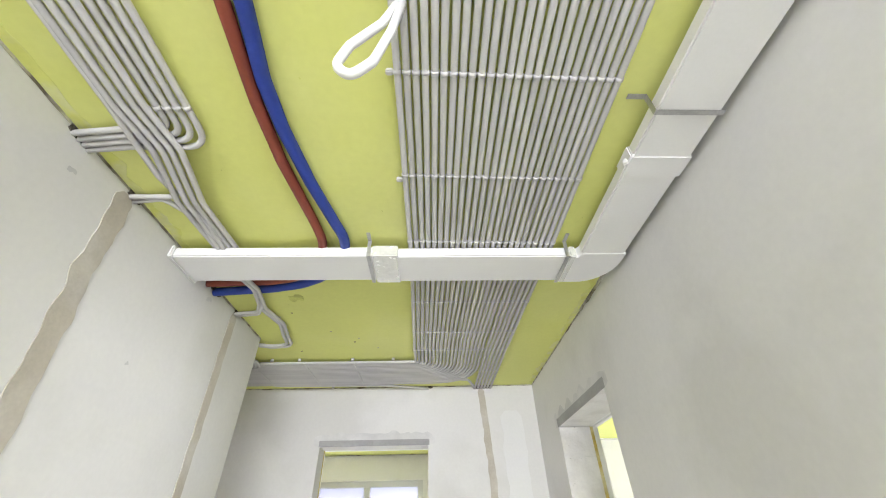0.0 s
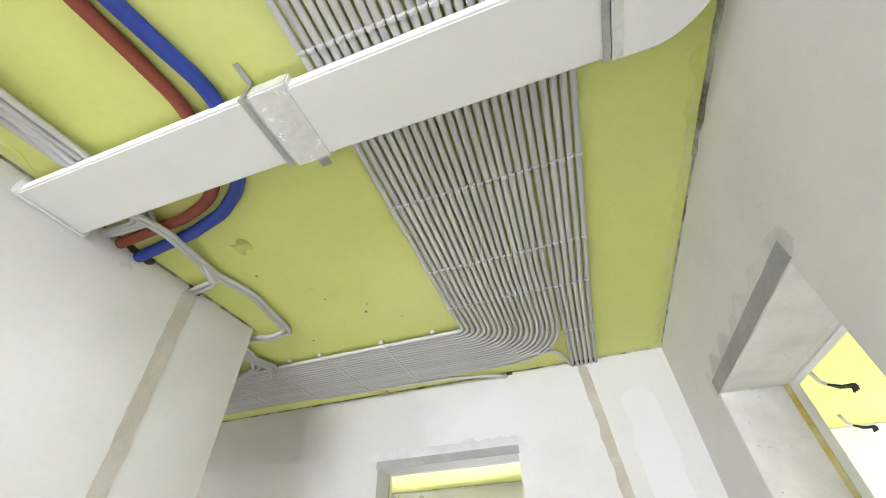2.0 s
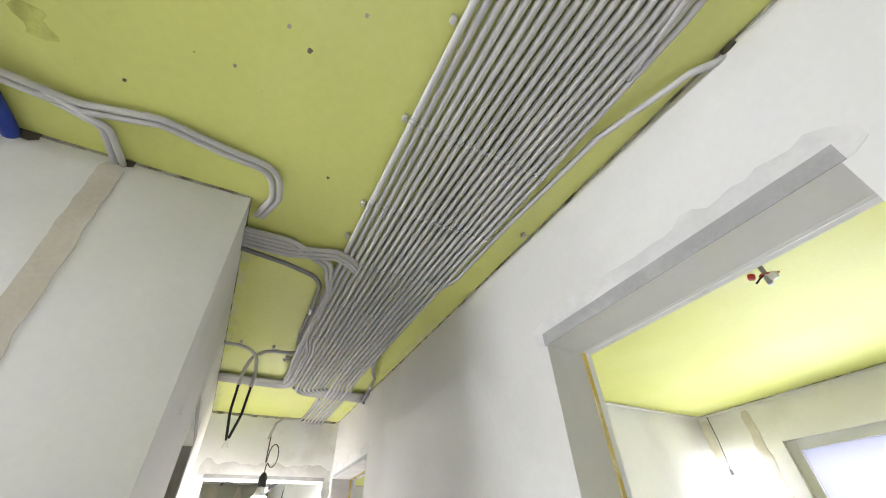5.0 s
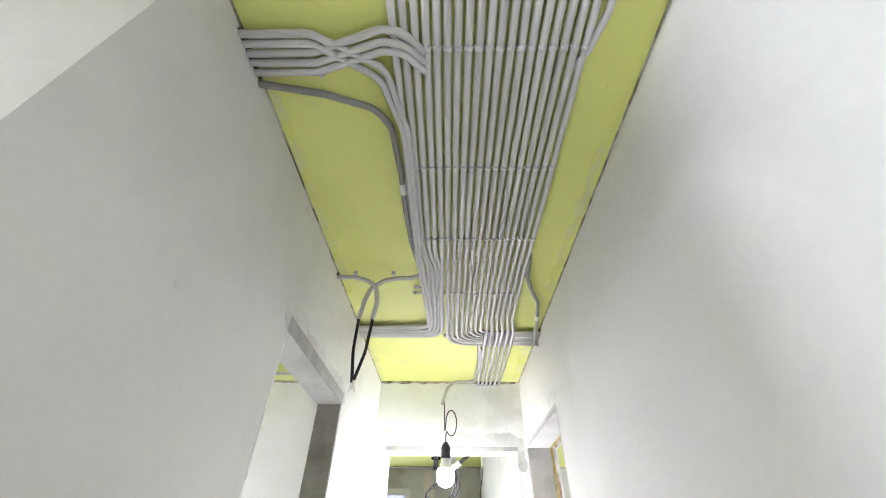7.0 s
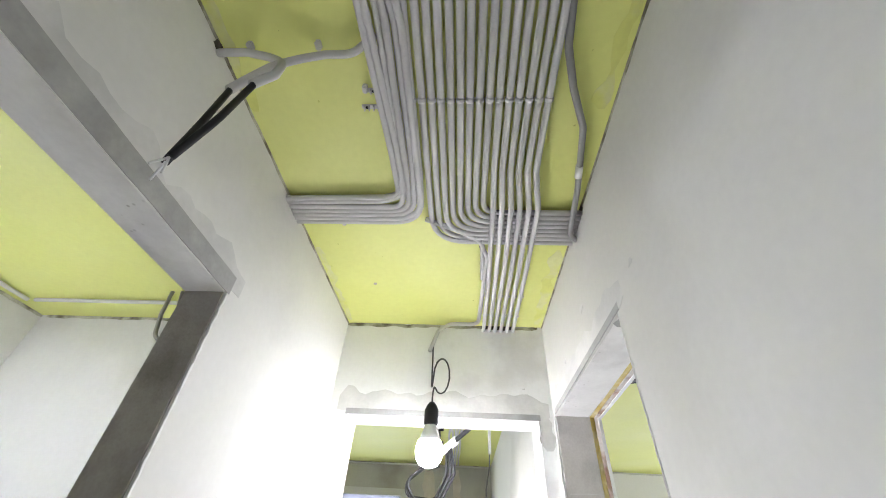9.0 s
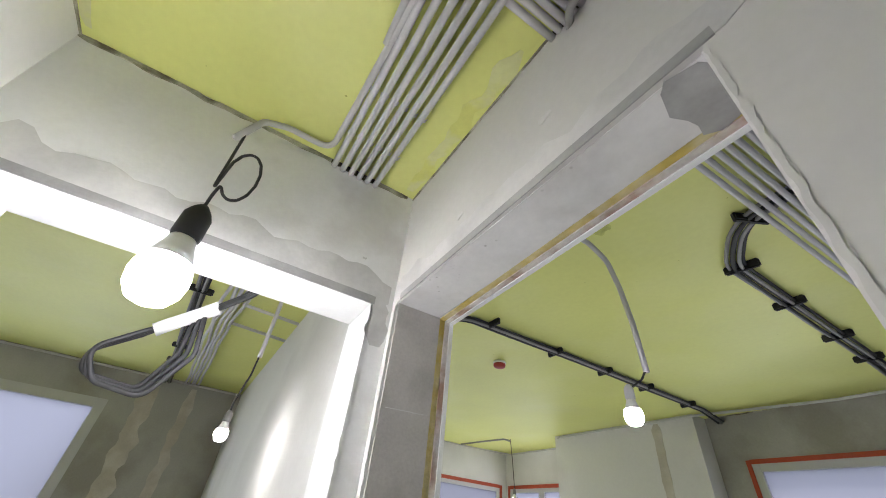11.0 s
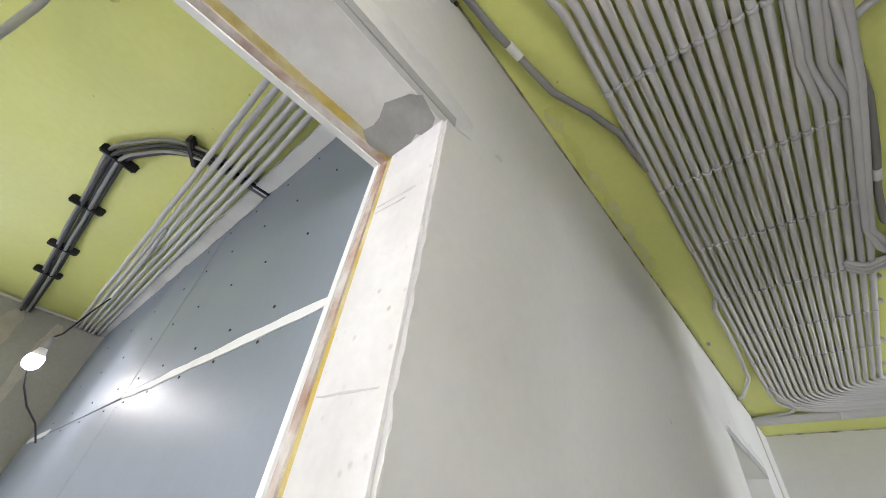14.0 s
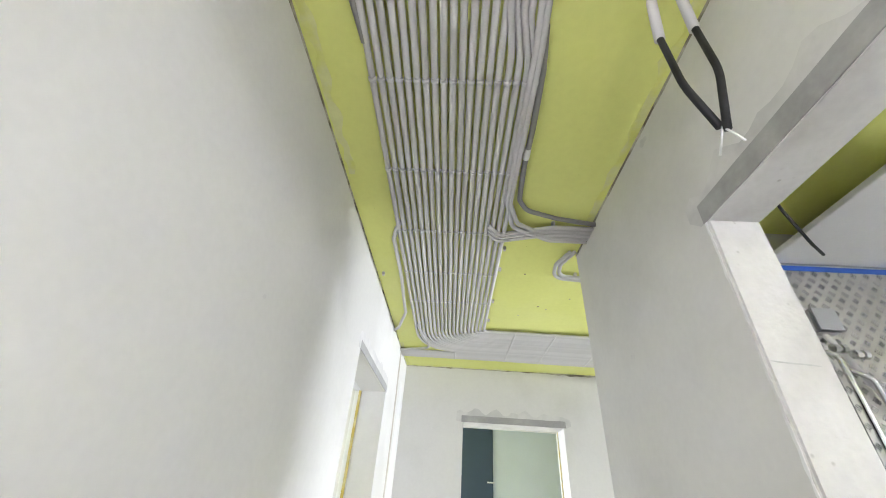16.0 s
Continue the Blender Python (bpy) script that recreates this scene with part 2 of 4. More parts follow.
def rounded(points, radius, step=7):
    """A polyline with its corners rounded. radius: one for all, or one a point."""
    ps = [Vector(p) for p in points]
    out = [ps[0]]
    for k in range(1, len(ps) - 1):
        r = radius[k] if isinstance(radius, (list, tuple)) else radius
        a, b, c = ps[k - 1], ps[k], ps[k + 1]
        u, v = (a - b), (c - b)
        lu, lv = u.length, v.length
        u.normalize(), v.normalize()
        ang = u.angle(v, math.pi)
        if ang > math.pi - 0.02:
            out.append(b)
            continue
        d = min(r / math.tan(ang / 2), lu * 0.49, lv * 0.49)
        p, q = b + u * d, b + v * d
        for i in range(step + 1):
            s = i / step
            out.append(p * (1 - s) ** 2 + b * 2 * s * (1 - s) + q * s ** 2)
    out.append(ps[-1])
    return out


def tube_mesh(path, r, sides=8, cap=True, flat=1.0):
    bm = bmesh.new()
    rings, up = [], None
    for k, p in enumerate(path):
        t = (path[min(k + 1, len(path) - 1)] - path[max(k - 1, 0)]).normalized()
        if up is None:
            up = Vector((0, 0, 1)) if abs(t.z) < 0.9 else Vector((1, 0, 0))
        side = t.cross(up).normalized()
        up = side.cross(t).normalized()
        rings.append([bm.verts.new(p + side * r * math.cos(a) + up * r * flat * math.sin(a)) for a in (2 * math.pi * j / sides for j in range(sides))])
    for a, b in zip(rings, rings[1:]):
        for j in range(sides):
            bm.faces.new((a[j], a[(j + 1) % sides], b[(j + 1) % sides], b[j]))
    if cap:
        bm.faces.new(rings[0])
        bm.faces.new(rings[-1][::-1])
    bmesh.ops.recalc_face_normals(bm, faces=bm.faces)
    return bm


def waver(path, amount, seed, step=0.12):
    """Adds the slight unevenness of a hand-laid line."""
    out = [path[0]]
    for a, b in zip(path, path[1:]):
        n = max(1, int((b - a).length / step))
        for i in range(1, n + 1):
            out.append(a.lerp(b, i / n))
    return [p + Vector((noise.noise((p.x * 2.1 + seed * 7.3, p.y * 2.1, seed)) * amount, noise.noise((p.y * 2.1 - seed * 5.1, p.x * 2.1, seed + 40)) * amount, 0)) for p in out]


def line(name, points, r, mat, label, category, group="", radius=0.06, wobble=0.004, seed=0.0, sides=12, parent=None):
    ob = part(name, tube_mesh(waver(rounded(points, radius), wobble, seed), r, sides), mat, parent, "", True)
    if parent is None:
        tagged(ob, label, category, group)
    return ob


def north_lean(x):
    """The corridor's north wall runs slightly askew."""
    return -(x + 0.6) * 0.0075


def patch(name, mat, label, axis, plane, ends, width, out, seed=0, rough=0.25, category="filler", step=0.05, ends_taper=0.55, lowest=None):
    """A thin uneven smear of filler on a wall, along a line of two or more points (u, z)."""
    bm = bmesh.new()
    pts = []
    for (u0, z0), (u1, z1) in zip(ends, ends[1:]):
        n = max(2, int(math.hypot(u1 - u0, z1 - z0) / step))
        pts += [(u0 + (u1 - u0) * i / n, z0 + (z1 - z0) * i / n) for i in range(n)]
    pts.append(ends[-1])
    left, right = [], []
    for k, (u, z) in enumerate(pts):
        a, b = pts[max(k - 1, 0)], pts[min(k + 1, len(pts) - 1)]
        d = math.hypot(b[0] - a[0], b[1] - a[1])
        nu, nz = -(b[1] - a[1]) / d, (b[0] - a[0]) / d
        taper = ends_taper if k in (0, len(pts) - 1) else 1
        wl = width / 2 * taper * (1 + rough * 2 * noise.noise((k * 0.37, seed, 0)))
        wr = width / 2 * taper * (1 + rough * 2 * noise.noise((k * 0.37, seed, 9)))
        row = []
        for s in (wl, -wr):
            uu, zz = u + nu * s, z + nz * s
            zz = zz if lowest is None else max(zz, lowest)
            row.append([bm.verts.new((plane + o, uu, zz) if axis == "x" else ((uu, plane + o + (north_lean(uu) if plane == CN else 0), zz) if axis == "y" else (uu, zz, plane + o))) for o in (out, 0)])
        left.append(row[0])
        right.append(row[1])
    for k in range(len(pts) - 1):
        bm.faces.new((left[k][0], left[k + 1][0], right[k + 1][0], right[k][0]))
        bm.faces.new((left[k][0], left[k][1], left[k + 1][1], left[k + 1][0]))
        bm.faces.new((right[k][0], right[k + 1][0], right[k + 1][1], right[k][1]))
    bmesh.ops.recalc_face_normals(bm, faces=bm.faces)
    return tagged(part(name, bm, mat), label, category, "", "structure")


def wall(name, along, u0, u1, a0, a1, top, holes, mat, label):
    """A wall from u0 to u1, between the planes a0 and a1, with door or window holes (u0, u1, z0, z1)."""
    bm = bmesh.new()
    us = sorted({u0, u1, *(h[0] for h in holes), *(h[1] for h in holes)})
    for p, q in zip(us, us[1:]):
        zs = [0.0]
        for h in sorted(holes, key=lambda h: h[2]):
            if h[0] <= p and q <= h[1]:
                zs += [h[2], h[3]]
        zs.append(top)
        for b, t in zip(zs[::2], zs[1::2]):
            if t - b > 1e-4:
                box(bm, *((p, q, a0, a1) if along == "x" else (a0, a1, p, q)), b, t)
    bmesh.ops.remove_doubles(bm, verts=bm.verts, dist=1e-4)
    if name == "wall_north":
        for v in bm.verts:
            v.co.y += north_lean(v.co.x)
    seen, twins = {}, []
    for f in bm.faces:
        key = tuple(round(c, 3) for c in f.calc_center_median())
        if key in seen:
            twins += [f, seen[key]]
        seen[key] = f
    bmesh.ops.delete(bm, geom=twins, context="FACES_ONLY")
    return tagged(part(name, bm, mat), label, "wall", "", "structure")


# ---- structure ----
H, T = 2.66, 2.80
tagged(part("floor", boxes((-9.2, 6.2, -6.2, 8.4, -0.12, 0)), CONCRETE), "bare grey concrete floor of the unfinished flat", "floor", "", "structure")
tagged(part("ceiling", boxes((-9.2, 6.2, -6.2, 8.4, H, T)), CEILING), "yellow-green painted ceiling with fine stains", "ceiling", "", "structure")
tagged(part("ground", boxes((-400, 400, -400, 400, -0.4, -0.15)), GROUND), "bare ground outside the building", "ground", "", "structure")

CW, CE, CN, CS, CX = -1.33, 0.90, 3.87, 2.705, -4.34
HEAD = 2.14
# corridor walls
wall("wall_west", "y", -2.0, CS, CW - 0.2, CW, T - 0.1, [], PLASTER, "smooth plastered wall with beige filled chases")
wall("wall_east", "y", -2.0, CN, CE, CE + 0.24, T - 0.1, [(2.27, 3.25, 0, HEAD)], PLASTER, "smooth plastered wall with an open doorway")
wall("wall_north", "x", CX - 0.21, CE + 0.24, CN, 4.05, T - 0.1, [(-4.31, -3.27, 0, HEAD), (-1.09, -0.12, 0, HEAD)], PLASTER, "long plastered corridor wall with two open doorways")
wall("wall_south", "x", CX, CW - 0.2, CS - 0.13, CS, T - 0.1, [(-3.19, -2.31, 0, 2.13)], PLASTER, "plastered corridor wall with a closet doorway")
wall("wall_end", "y", CS - 0.13, 3.94, CX - 0.21, CX, T - 0.1, [(2.81, 3.82, 0, 2.12)], PLASTER_WHITE, "plastered end wall with a white open doorway")
# unseen hall behind the start, added to let light into the corridor
wall("wall_added_hall_west", "y", -6.0, -2.0, -3.2, -3.0, T - 0.1, [], PLASTER, "plain plastered wall of the unseen added hall")
wall("wall_added_hall_east", "y", -6.0, -2.0, 2.8, 3.0, T - 0.1, [], PLASTER, "plain plastered wall of the unseen added hall")
wall("wall_added_hall_north", "x", -3.0, CW - 0.2, -2.0, -1.8, T - 0.1, [], PLASTER, "plain plastered wall of the unseen added hall")
wall("wall_added_hall_corner", "x", CE + 0.24, 2.8, -2.0, -1.8, T - 0.1, [], PLASTER, "plain plastered wall of the unseen added hall")
wall("wall_added_hall_south", "x", -3.2, 3.0, -6.2, -6.0, T - 0.1, [(-2.2, 2.2, 0.5, 2.5)], PLASTER, "unseen added hall wall with a wide opening for fill light")
# room with the corner window
wall("wall_room_west", "y", 4.05, 8.2, -8.8, -8.6, T - 0.1, [(5.6, 7.9, 0.9, 2.22)], PLASTER, "pale plastered room wall with a window opening")
wall("wall_bay", "x", -8.6, -7.0, 8.0, 8.2, T - 0.1, [(-8.55, -7.3, 0.9, 2.22)], PLASTER, "pale plastered wall beside the corner window")
wall("wall_pier", "x", -7.0, -5.24, 7.46, 8.2, T - 0.1, [], PLASTER, "pale plastered wall pier with a filled chase")
# Darkened plaster gives this window wall its backlit look
wall("wall_outer", "x", -5.24, -3.26, NORTH - 0.08, NORTH + 0.2, T - 0.1, [(-5.0, -3.98, 0.7, 2.28)], PLASTER_BACKLIT, "plastered outer wall in backlit grey with a window opening")
wall("wall_end_back", "y", 4.05, 4.5, -8.6, -8.5, T - 0.1, [], PLASTER, "plain plastered wall")
# middle room
wall("wall_partition", "y", 4.05, NORTH - 0.08, -3.18, -2.80, T - 0.1, [], PLASTER, "plastered partition wall")
wall("wall_outer_middle", "x", -3.26, 1.14, NORTH - 0.08, NORTH + 0.2, T - 0.1, [(-2.1, -0.25, 0.9, 2.26)], PLASTER, "pale outer wall with a window opening")
wall("wall_room_east", "y", 4.06, NORTH - 0.08, 0.95, 1.14, T - 0.1, [], PLASTER, "plain plastered wall")
# west room
wall("wall_west_room_north", "x", -8.6, CX - 0.21, 3.85, 4.05, T - 0.1, [], PLASTER, "pale plastered wall lit by a hanging bulb")
wall("wall_west_outer", "y", 0.0, 3.85, -8.8, -8.6, T - 0.1, [(0.9, 2.65, 0.8, 2.33)], PLASTER_BACKLIT, "plastered outer wall in backlit grey with stains and a window opening")
wall("wall_west_room_south", "x", -8.6, CX - 0.21, 0.0, 0.2, T - 0.1, [], PLASTER, "plain plastered wall")
wall("wall_west_room_east", "y", 0.2, CS - 0.13, CX - 0.21, CX, T - 0.1, [], PLASTER, "plain plastered wall")
# closet
wall("wall_closet_south", "x", CX, CW - 0.2, 0.5, 0.66, T - 0.1, [], PLASTER, "white plastered closet wall")
# east room
wall("wall_east_room_north", "x", CE + 0.24, 5.9, 6.6, 6.8, T - 0.1, [], PLASTER, "pale plastered room wall")
wall("wall_east_room_south", "x", CE + 0.24, 5.9, 0.6, 0.8, T - 0.1, [], PLASTER, "plain plastered room wall")
wall("wall_east_outer", "y", 0.6, 6.8, 5.9, 6.1, T - 0.1, [(4.0, 5.8, 0.8, 2.3)], PLASTER, "outer wall with a window opening")
# Pale tone stands in for light that misses this west face
wall("wall_east_blue", "y", 0.8, 2.62, 4.3, 4.42, T - 0.1, [], BOARD_LIT_PALE, "blue plasterboard wall coloured pale as if lit")
navy = tagged(part("wall_east_navy", boxes((4.24, 4.42, 2.62, 3.3, 0, H)), NAVY), "dark navy blue wall panel", "wall panel", "", "structure")


# layered linings of the doorways: insulation, brick edge and board
def lining(name, along, u0, u1, head, layers, head_mat=None, skew=0.0):
    for (a0, a1, inset, mat, label) in layers:
        i = inset
        if head_mat and mat is FOAM:
            lining(name, along, u0, u1, head, [(a0, a1, 0.0, head_mat, "white edge over the doorway")])
            i = 0.004
            bm = boxes((u0 - 0.1, u0 + i, a0 + 0.001, a1 - 0.001, 0, head), (u1 - i, u1 + 0.1, a0 + 0.001, a1 - 0.001, 0, head)) if along == "x" else boxes((a0 + 0.001, a1 - 0.001, u0 - 0.1, u0 + i, 0, head), (a0 + 0.001, a1 - 0.001, u1 - i, u1 + 0.1, 0, head))
        elif along == "x":
            bm = boxes((u0 - 0.2, u0 + i, a0, a1, 0, head + 0.1), (u1 - i, u1 + 0.2, a0, a1, 0, head + 0.1), (u0 + i, u1 - i, a0, a1, head - i, head + 0.1))
        else:
            bm = boxes((a0, a1, u0 - 0.2, u0 + i, 0, head + 0.1), (a0, a1, u1 - i, u1 + 0.2, 0, head + 0.1), (a0, a1, u0 + i, u1 - i, head - i, head + 0.1))
        for v in bm.verts:
            v.co.y += skew * (v.co.x - u0)
            if 0.01 < v.co.z:
                v.co += Vector((noise.noise(v.co * 3), noise.noise(v.co * 3 + Vector((5, 0, 0))), 0)) * 0.002
        tagged(part(name, bm, mat), label, "door lining", "", "structure")


LAYERS = (
    (4.05, 4.071, -0.004, FOAM, "crumbly yellow insulation strip in the doorway"),
    (4.071, 4.089, 0.0, PINK, "dusty pink brick edge in the doorway"),
    (4.089, 4.104, 0.004, PLASTER_WHITE, "white board edge round the doorway"))
lining("door_lining", "x", -4.31, -3.27, HEAD, [(a + 0.024, b + 0.024, i + 0.007, *r) for a, b, i, *r in LAYERS], skew=-0.04)
lining("door_lining", "x", -1.09, -0.12, HEAD, (LAYERS[0], (4.071, 4.10, 0.002, PLASTER_WHITE, "white board edge round the doorway")), PLASTER_WHITE)
lining("door_lining", "y", 2.27, 3.25, HEAD, (
    (1.14, 1.165, -0.004, FOAM, "yellow insulation strip in the doorway"),
    (1.165, 1.20, 0.006, PLASTER_WHITE, "white board edge round the doorway")), PLASTER_WHITE)
# rendered grey jambs
tagged(part("door_jamb", boxes((-4.3095, -4.303, 3.905, 4.072, 0, HEAD - 0.001)), RENDER_LIGHT), "rough grey cement jamb of the doorway", "door jamb", "", "structure")
tagged(part("door_jamb", boxes((-3.189, -3.182, 2.58, 2.70, 0, 2.128)), RENDER_GREY), "rough grey cement jamb of the closet doorway", "door jamb", "", "structure")
tagged(part("door_jamb", boxes((-2.318, -2.311, 2.577, 2.702, 0, 2.129)), RAW_WHITE), "white painted block jamb of the closet doorway", "door jamb", "", "structure")
tagged(part("door_jamb", boxes((-3.276, -3.271, 3.898, 4.036, 0, HEAD - 0.001)), RAW_WHITE), "white painted block jamb of the doorway", "door jamb", "", "structure")
tagged(part("door_jamb", boxes((0.902, 1.139, 3.243, 3.249, 0, HEAD - 0.001)), RAW_WHITE), "white painted block jamb of the doorway", "door jamb", "", "structure")
for x0, x1, y0, y1, z in ((-4.30, -3.277, 3.902, 4.062, HEAD), (-3.18, -2.32, 2.578, 2.703, 2.13), (0.903, 1.138, 2.275, 3.242, HEAD)):
    tagged(part("door_soffit", boxes((x0, x1, y0, y1, z - 0.002, z + 0.02)), RAW_WHITE), "pitted white block lintel over the doorway", "door lintel", "", "structure")


# uneven dark joint where walls meet the ceiling
def joint(axis, plane, u0, u1, out, seed, width=0.011):
    patch("ceiling_joint", JOINT, "ragged dark joint between wall and ceiling", axis, plane, [(u0, H - width * 0.4), (u1, H - width * 0.4)], width, out, seed, 0.6, "joint", 0.03)


joint("x", CW, -1.9, CS, 0.004, 1)
joint("y", CN, CX, CE, -0.004, 2)
joint("x", CE, -1.9, 2.3, -0.010, 3, 0.02)
joint("x", CE, 2.3, CN, -0.004, 4)
joint("y", CS, CX, CW, 0.004, 5)
joint("x", CX, CS, CN, 0.004, 6, 0.022)
joint("x", -8.6, 0.3, 3.8, 0.004, 7)
joint("y", NORTH - 0.08, -5.2, -3.3, -0.004, 8)
joint("y", NORTH - 0.08, -2.8, 0.9, -0.004, 9)
joint("x", CX, 0.7, 2.5, 0.004, 10, 0.02)
joint("y", 0.66, CX, CW - 0.2, 0.004, 11, 0.02)

# filled chases and smears on the walls
patch("filled_chase", CHASE, "beige filled cable chase in the plaster", "x", CW, [(1.22, 2.63), (1.24, 2.3), (1.30, 1.76), (1.33, 0.4)], 0.085, 0.003, 20, 0.24, step=0.03)
patch("filled_chase", CHASE, "beige filled cable chase in the plaster", "x", CW, [(2.27, 2.63), (2.29, 2.2), (2.31, 1.66), (2.33, 0.4)], 0.07, 0.003, 21, 0.24, step=0.03)
patch("filled_chase", CHASE, "beige filled cable chase in the plaster", "y", CN, [(0.39, 2.63), (0.41, 2.35), (0.44, 1.86), (0.45, 0.4)], 0.06, -0.003, 22, 0.24, step=0.03)
patch("filled_chase", CHASE, "beige filled cable chase in the plaster", "y", 7.46, [(-5.62, 2.62), (-5.65, 1.2)], 0.09, -0.003, 23)
def head_filler(axis, plane, u0, u1, z, out, seed, width=0.05, halo=0.11):
    patch("head_smear", SMEAR, "thin uneven filler smear over the doorway", axis, plane, [(u0 - 0.05, z + halo * 0.45), (u1 + 0.05, z + halo * 0.45)], halo, out * 0.6, seed + 5, 0.55, step=0.035, lowest=z + 0.002)
    patch("head_filler", FILLER, "grey filler band over the doorway", axis, plane, [(u0, z + width / 2), (u1, z + width / 2)], width, out, seed, 0.04, step=0.04, ends_taper=1.0)


head_filler("y", CN, -1.10, -0.11, HEAD, -0.003, 24)
head_filler("x", CE, 2.25, 3.26, HEAD, -0.003, 25, 0.06)
head_filler("y", CS, -3.20, -2.30, 2.13, 0.003, 26, 0.06)
head_filler("x", CX, 2.80, 3.83, 2.12, 0.003, 27, 0.03, 0.13)
head_filler("y", CN, -4.28, -3.25, HEAD, -0.003, 28, 0.025, 0.1)
patch("soffit_filler", FILLER, "grey filler in the corner of the doorway", "z", HEAD, [(-3.31, 3.90), (-3.325, 3.96), (-3.30, 4.05)], 0.085, -0.004, 29, 0.35, step=0.02)
patch("damp_stain", CHASE, "brown streaky stain on grey plaster", "x", -8.6, [(2.95, 2.6), (3.0, 1.2)], 0.16, 0.003, 30, 0.4)
patch("damp_stain", CHASE, "brown streaky stain on grey plaster", "x", -8.6, [(3.35, 2.6), (3.38, 1.2)], 0.1, 0.003, 31, 0.4)
patch("damp_stain", CHASE, "brown streaky stain on grey plaster", "y", NORTH - 0.08, [(-3.55, 2.6), (-3.56, 1.2)], 0.07, -0.003, 32, 0.4)
patch("damp_stain", CHASE, "brown streaky stain on grey plaster", "y", NORTH - 0.08, [(-3.8, 2.6), (-3.82, 1.2)], 0.1, -0.003, 33, 0.4)
patch("corner_filler", SMEAR, "thin grey filler smeared in the corner by the doorway", "x", CX, [(3.76, 2.18), (3.85, 2.15), (3.86, 1.98)], 0.06, 0.002, 38, 0.6, step=0.02)
patch("skim_coat", SKIM, "whiter skim coat on the wall", "y", CN, [(0.66, 2.42), (0.67, 0.5)], 0.2, -0.002, 34, 0.12)

# broken-out holes where conduits enter the walls: flat patches, inner shade painted dark
for axis, plane, u, w, out in (("x", CW, 0.95, 0.13, 0.005), ("x", CW, 1.25, 0.09, 0.005), ("x", CW, 1.98, 0.2, 0.005), ("x", CW, 2.29, 0.08, 0.005), ("y", CN, 0.41, 0.2, -0.005), ("y", CN, -0.1, 0.05, -0.005),
                               ("x", CX, 3.63, 0.24, 0.005), ("y", CS, -2.69, 0.05, 0.005), ("y", CS, -3.35, 0.16, 0.005), ("y", CN, -3.42, 0.26, -0.005), ("y", CS, -1.56, 0.18, 0.005)):
    patch("shaded_hole", HOLE_SHADE, "dark patch for the shaded broken-out hole where conduits enter the wall", axis, plane, [(u - w * 0.42, H - 0.012), (u + w * 0.42, H - 0.012)], 0.032, out, u * 9, 0.5, "hole", 0.02)
# worn arrises, block joints and scuffs round the doorways
for axis, plane, u, z0, z1, out, seed in (("y", CN, -3.268, 0.2, 2.13, -0.0015, 65), ("y", CN, -4.312, 0.2, 2.13, -0.003, 66), ("y", CS, -3.193, 0.2, 2.13, 0.002, 67), ("y", CS, -2.306, 0.2, 2.13, 0.002, 62), ("x", CX, 3.824, 0.2, 2.12, 0.002, 63), ("x", CX, 2.806, 0.2, 2.12, 0.002, 64)):
    patch("worn_arris", PLASTER if plane == CN else PLASTER_WHITE, "ragged plaster edge of the doorway", axis, plane, [(u, z0), (u, z1)], 0.007, out, seed, 0.8, "plaster edge", 0.01)
for axis, plane, u0, u1, z, out, seed in (("x", -3.276, 3.93, 4.03, 1.97, -0.001, 71), ("x", -3.276, 3.95, 4.03, 1.955, -0.001, 72), ("x", -3.276, 3.91, 4.03, 1.63, -0.001, 73), ("x", -2.318, 2.6, 2.7, 1.75, -0.001, 74), ("y", 3.243, 0.95, 1.13, 1.93, -0.001, 75),
                                          ("x", -4.303, 3.92, 4.06, 1.80, 0.001, 76), ("x", -4.303, 3.92, 4.06, 1.52, 0.001, 77)):
    patch("block_joint", SMEAR, "thin grey joint between blocks of the jamb", axis, plane, [(u0, z), (u1, z + 0.006)], 0.0025, out, seed, 0.7, "joint", 0.015)
for axis, plane, u, z, w, out, seed in (("x", CW, 0.98, 2.52, 0.035, 0.0015, 81), ("x", CW, 1.95, 2.56, 0.05, 0.0015, 82), ("x", CW, 1.62, 2.07, 0.02, 0.0015, 83), ("y", CN, -2.2, 1.9, 0.02, -0.0015, 84), ("y", CN, 0.72, 2.16, 0.03, -0.0015, 85), ("y", CS, -2.2, 2.6, 0.05, 0.0015, 86),
                                        ("y", CN, -3.6, 2.33, 0.04, -0.0015, 87), ("y", CN, -3.12, 2.2, 0.03, -0.0015, 88), ("y", CN, -3.95, 2.27, 0.03, -0.0015, 89), ("x", CE, 2.2, 2.3, 0.03, -0.0015, 90), ("x", CX, 3.75, 2.28, 0.015, 0.0015, 91), ("y", CS, -1.75, 1.95, 0.03, 0.0015, 92)):
    patch("scuff_mark", SMEAR, "small scuff in the wall plaster", axis, plane, [(u, z), (u + w, z + w * 0.3)], w * 0.5, out, seed, 0.8, "scuff", w / 6)
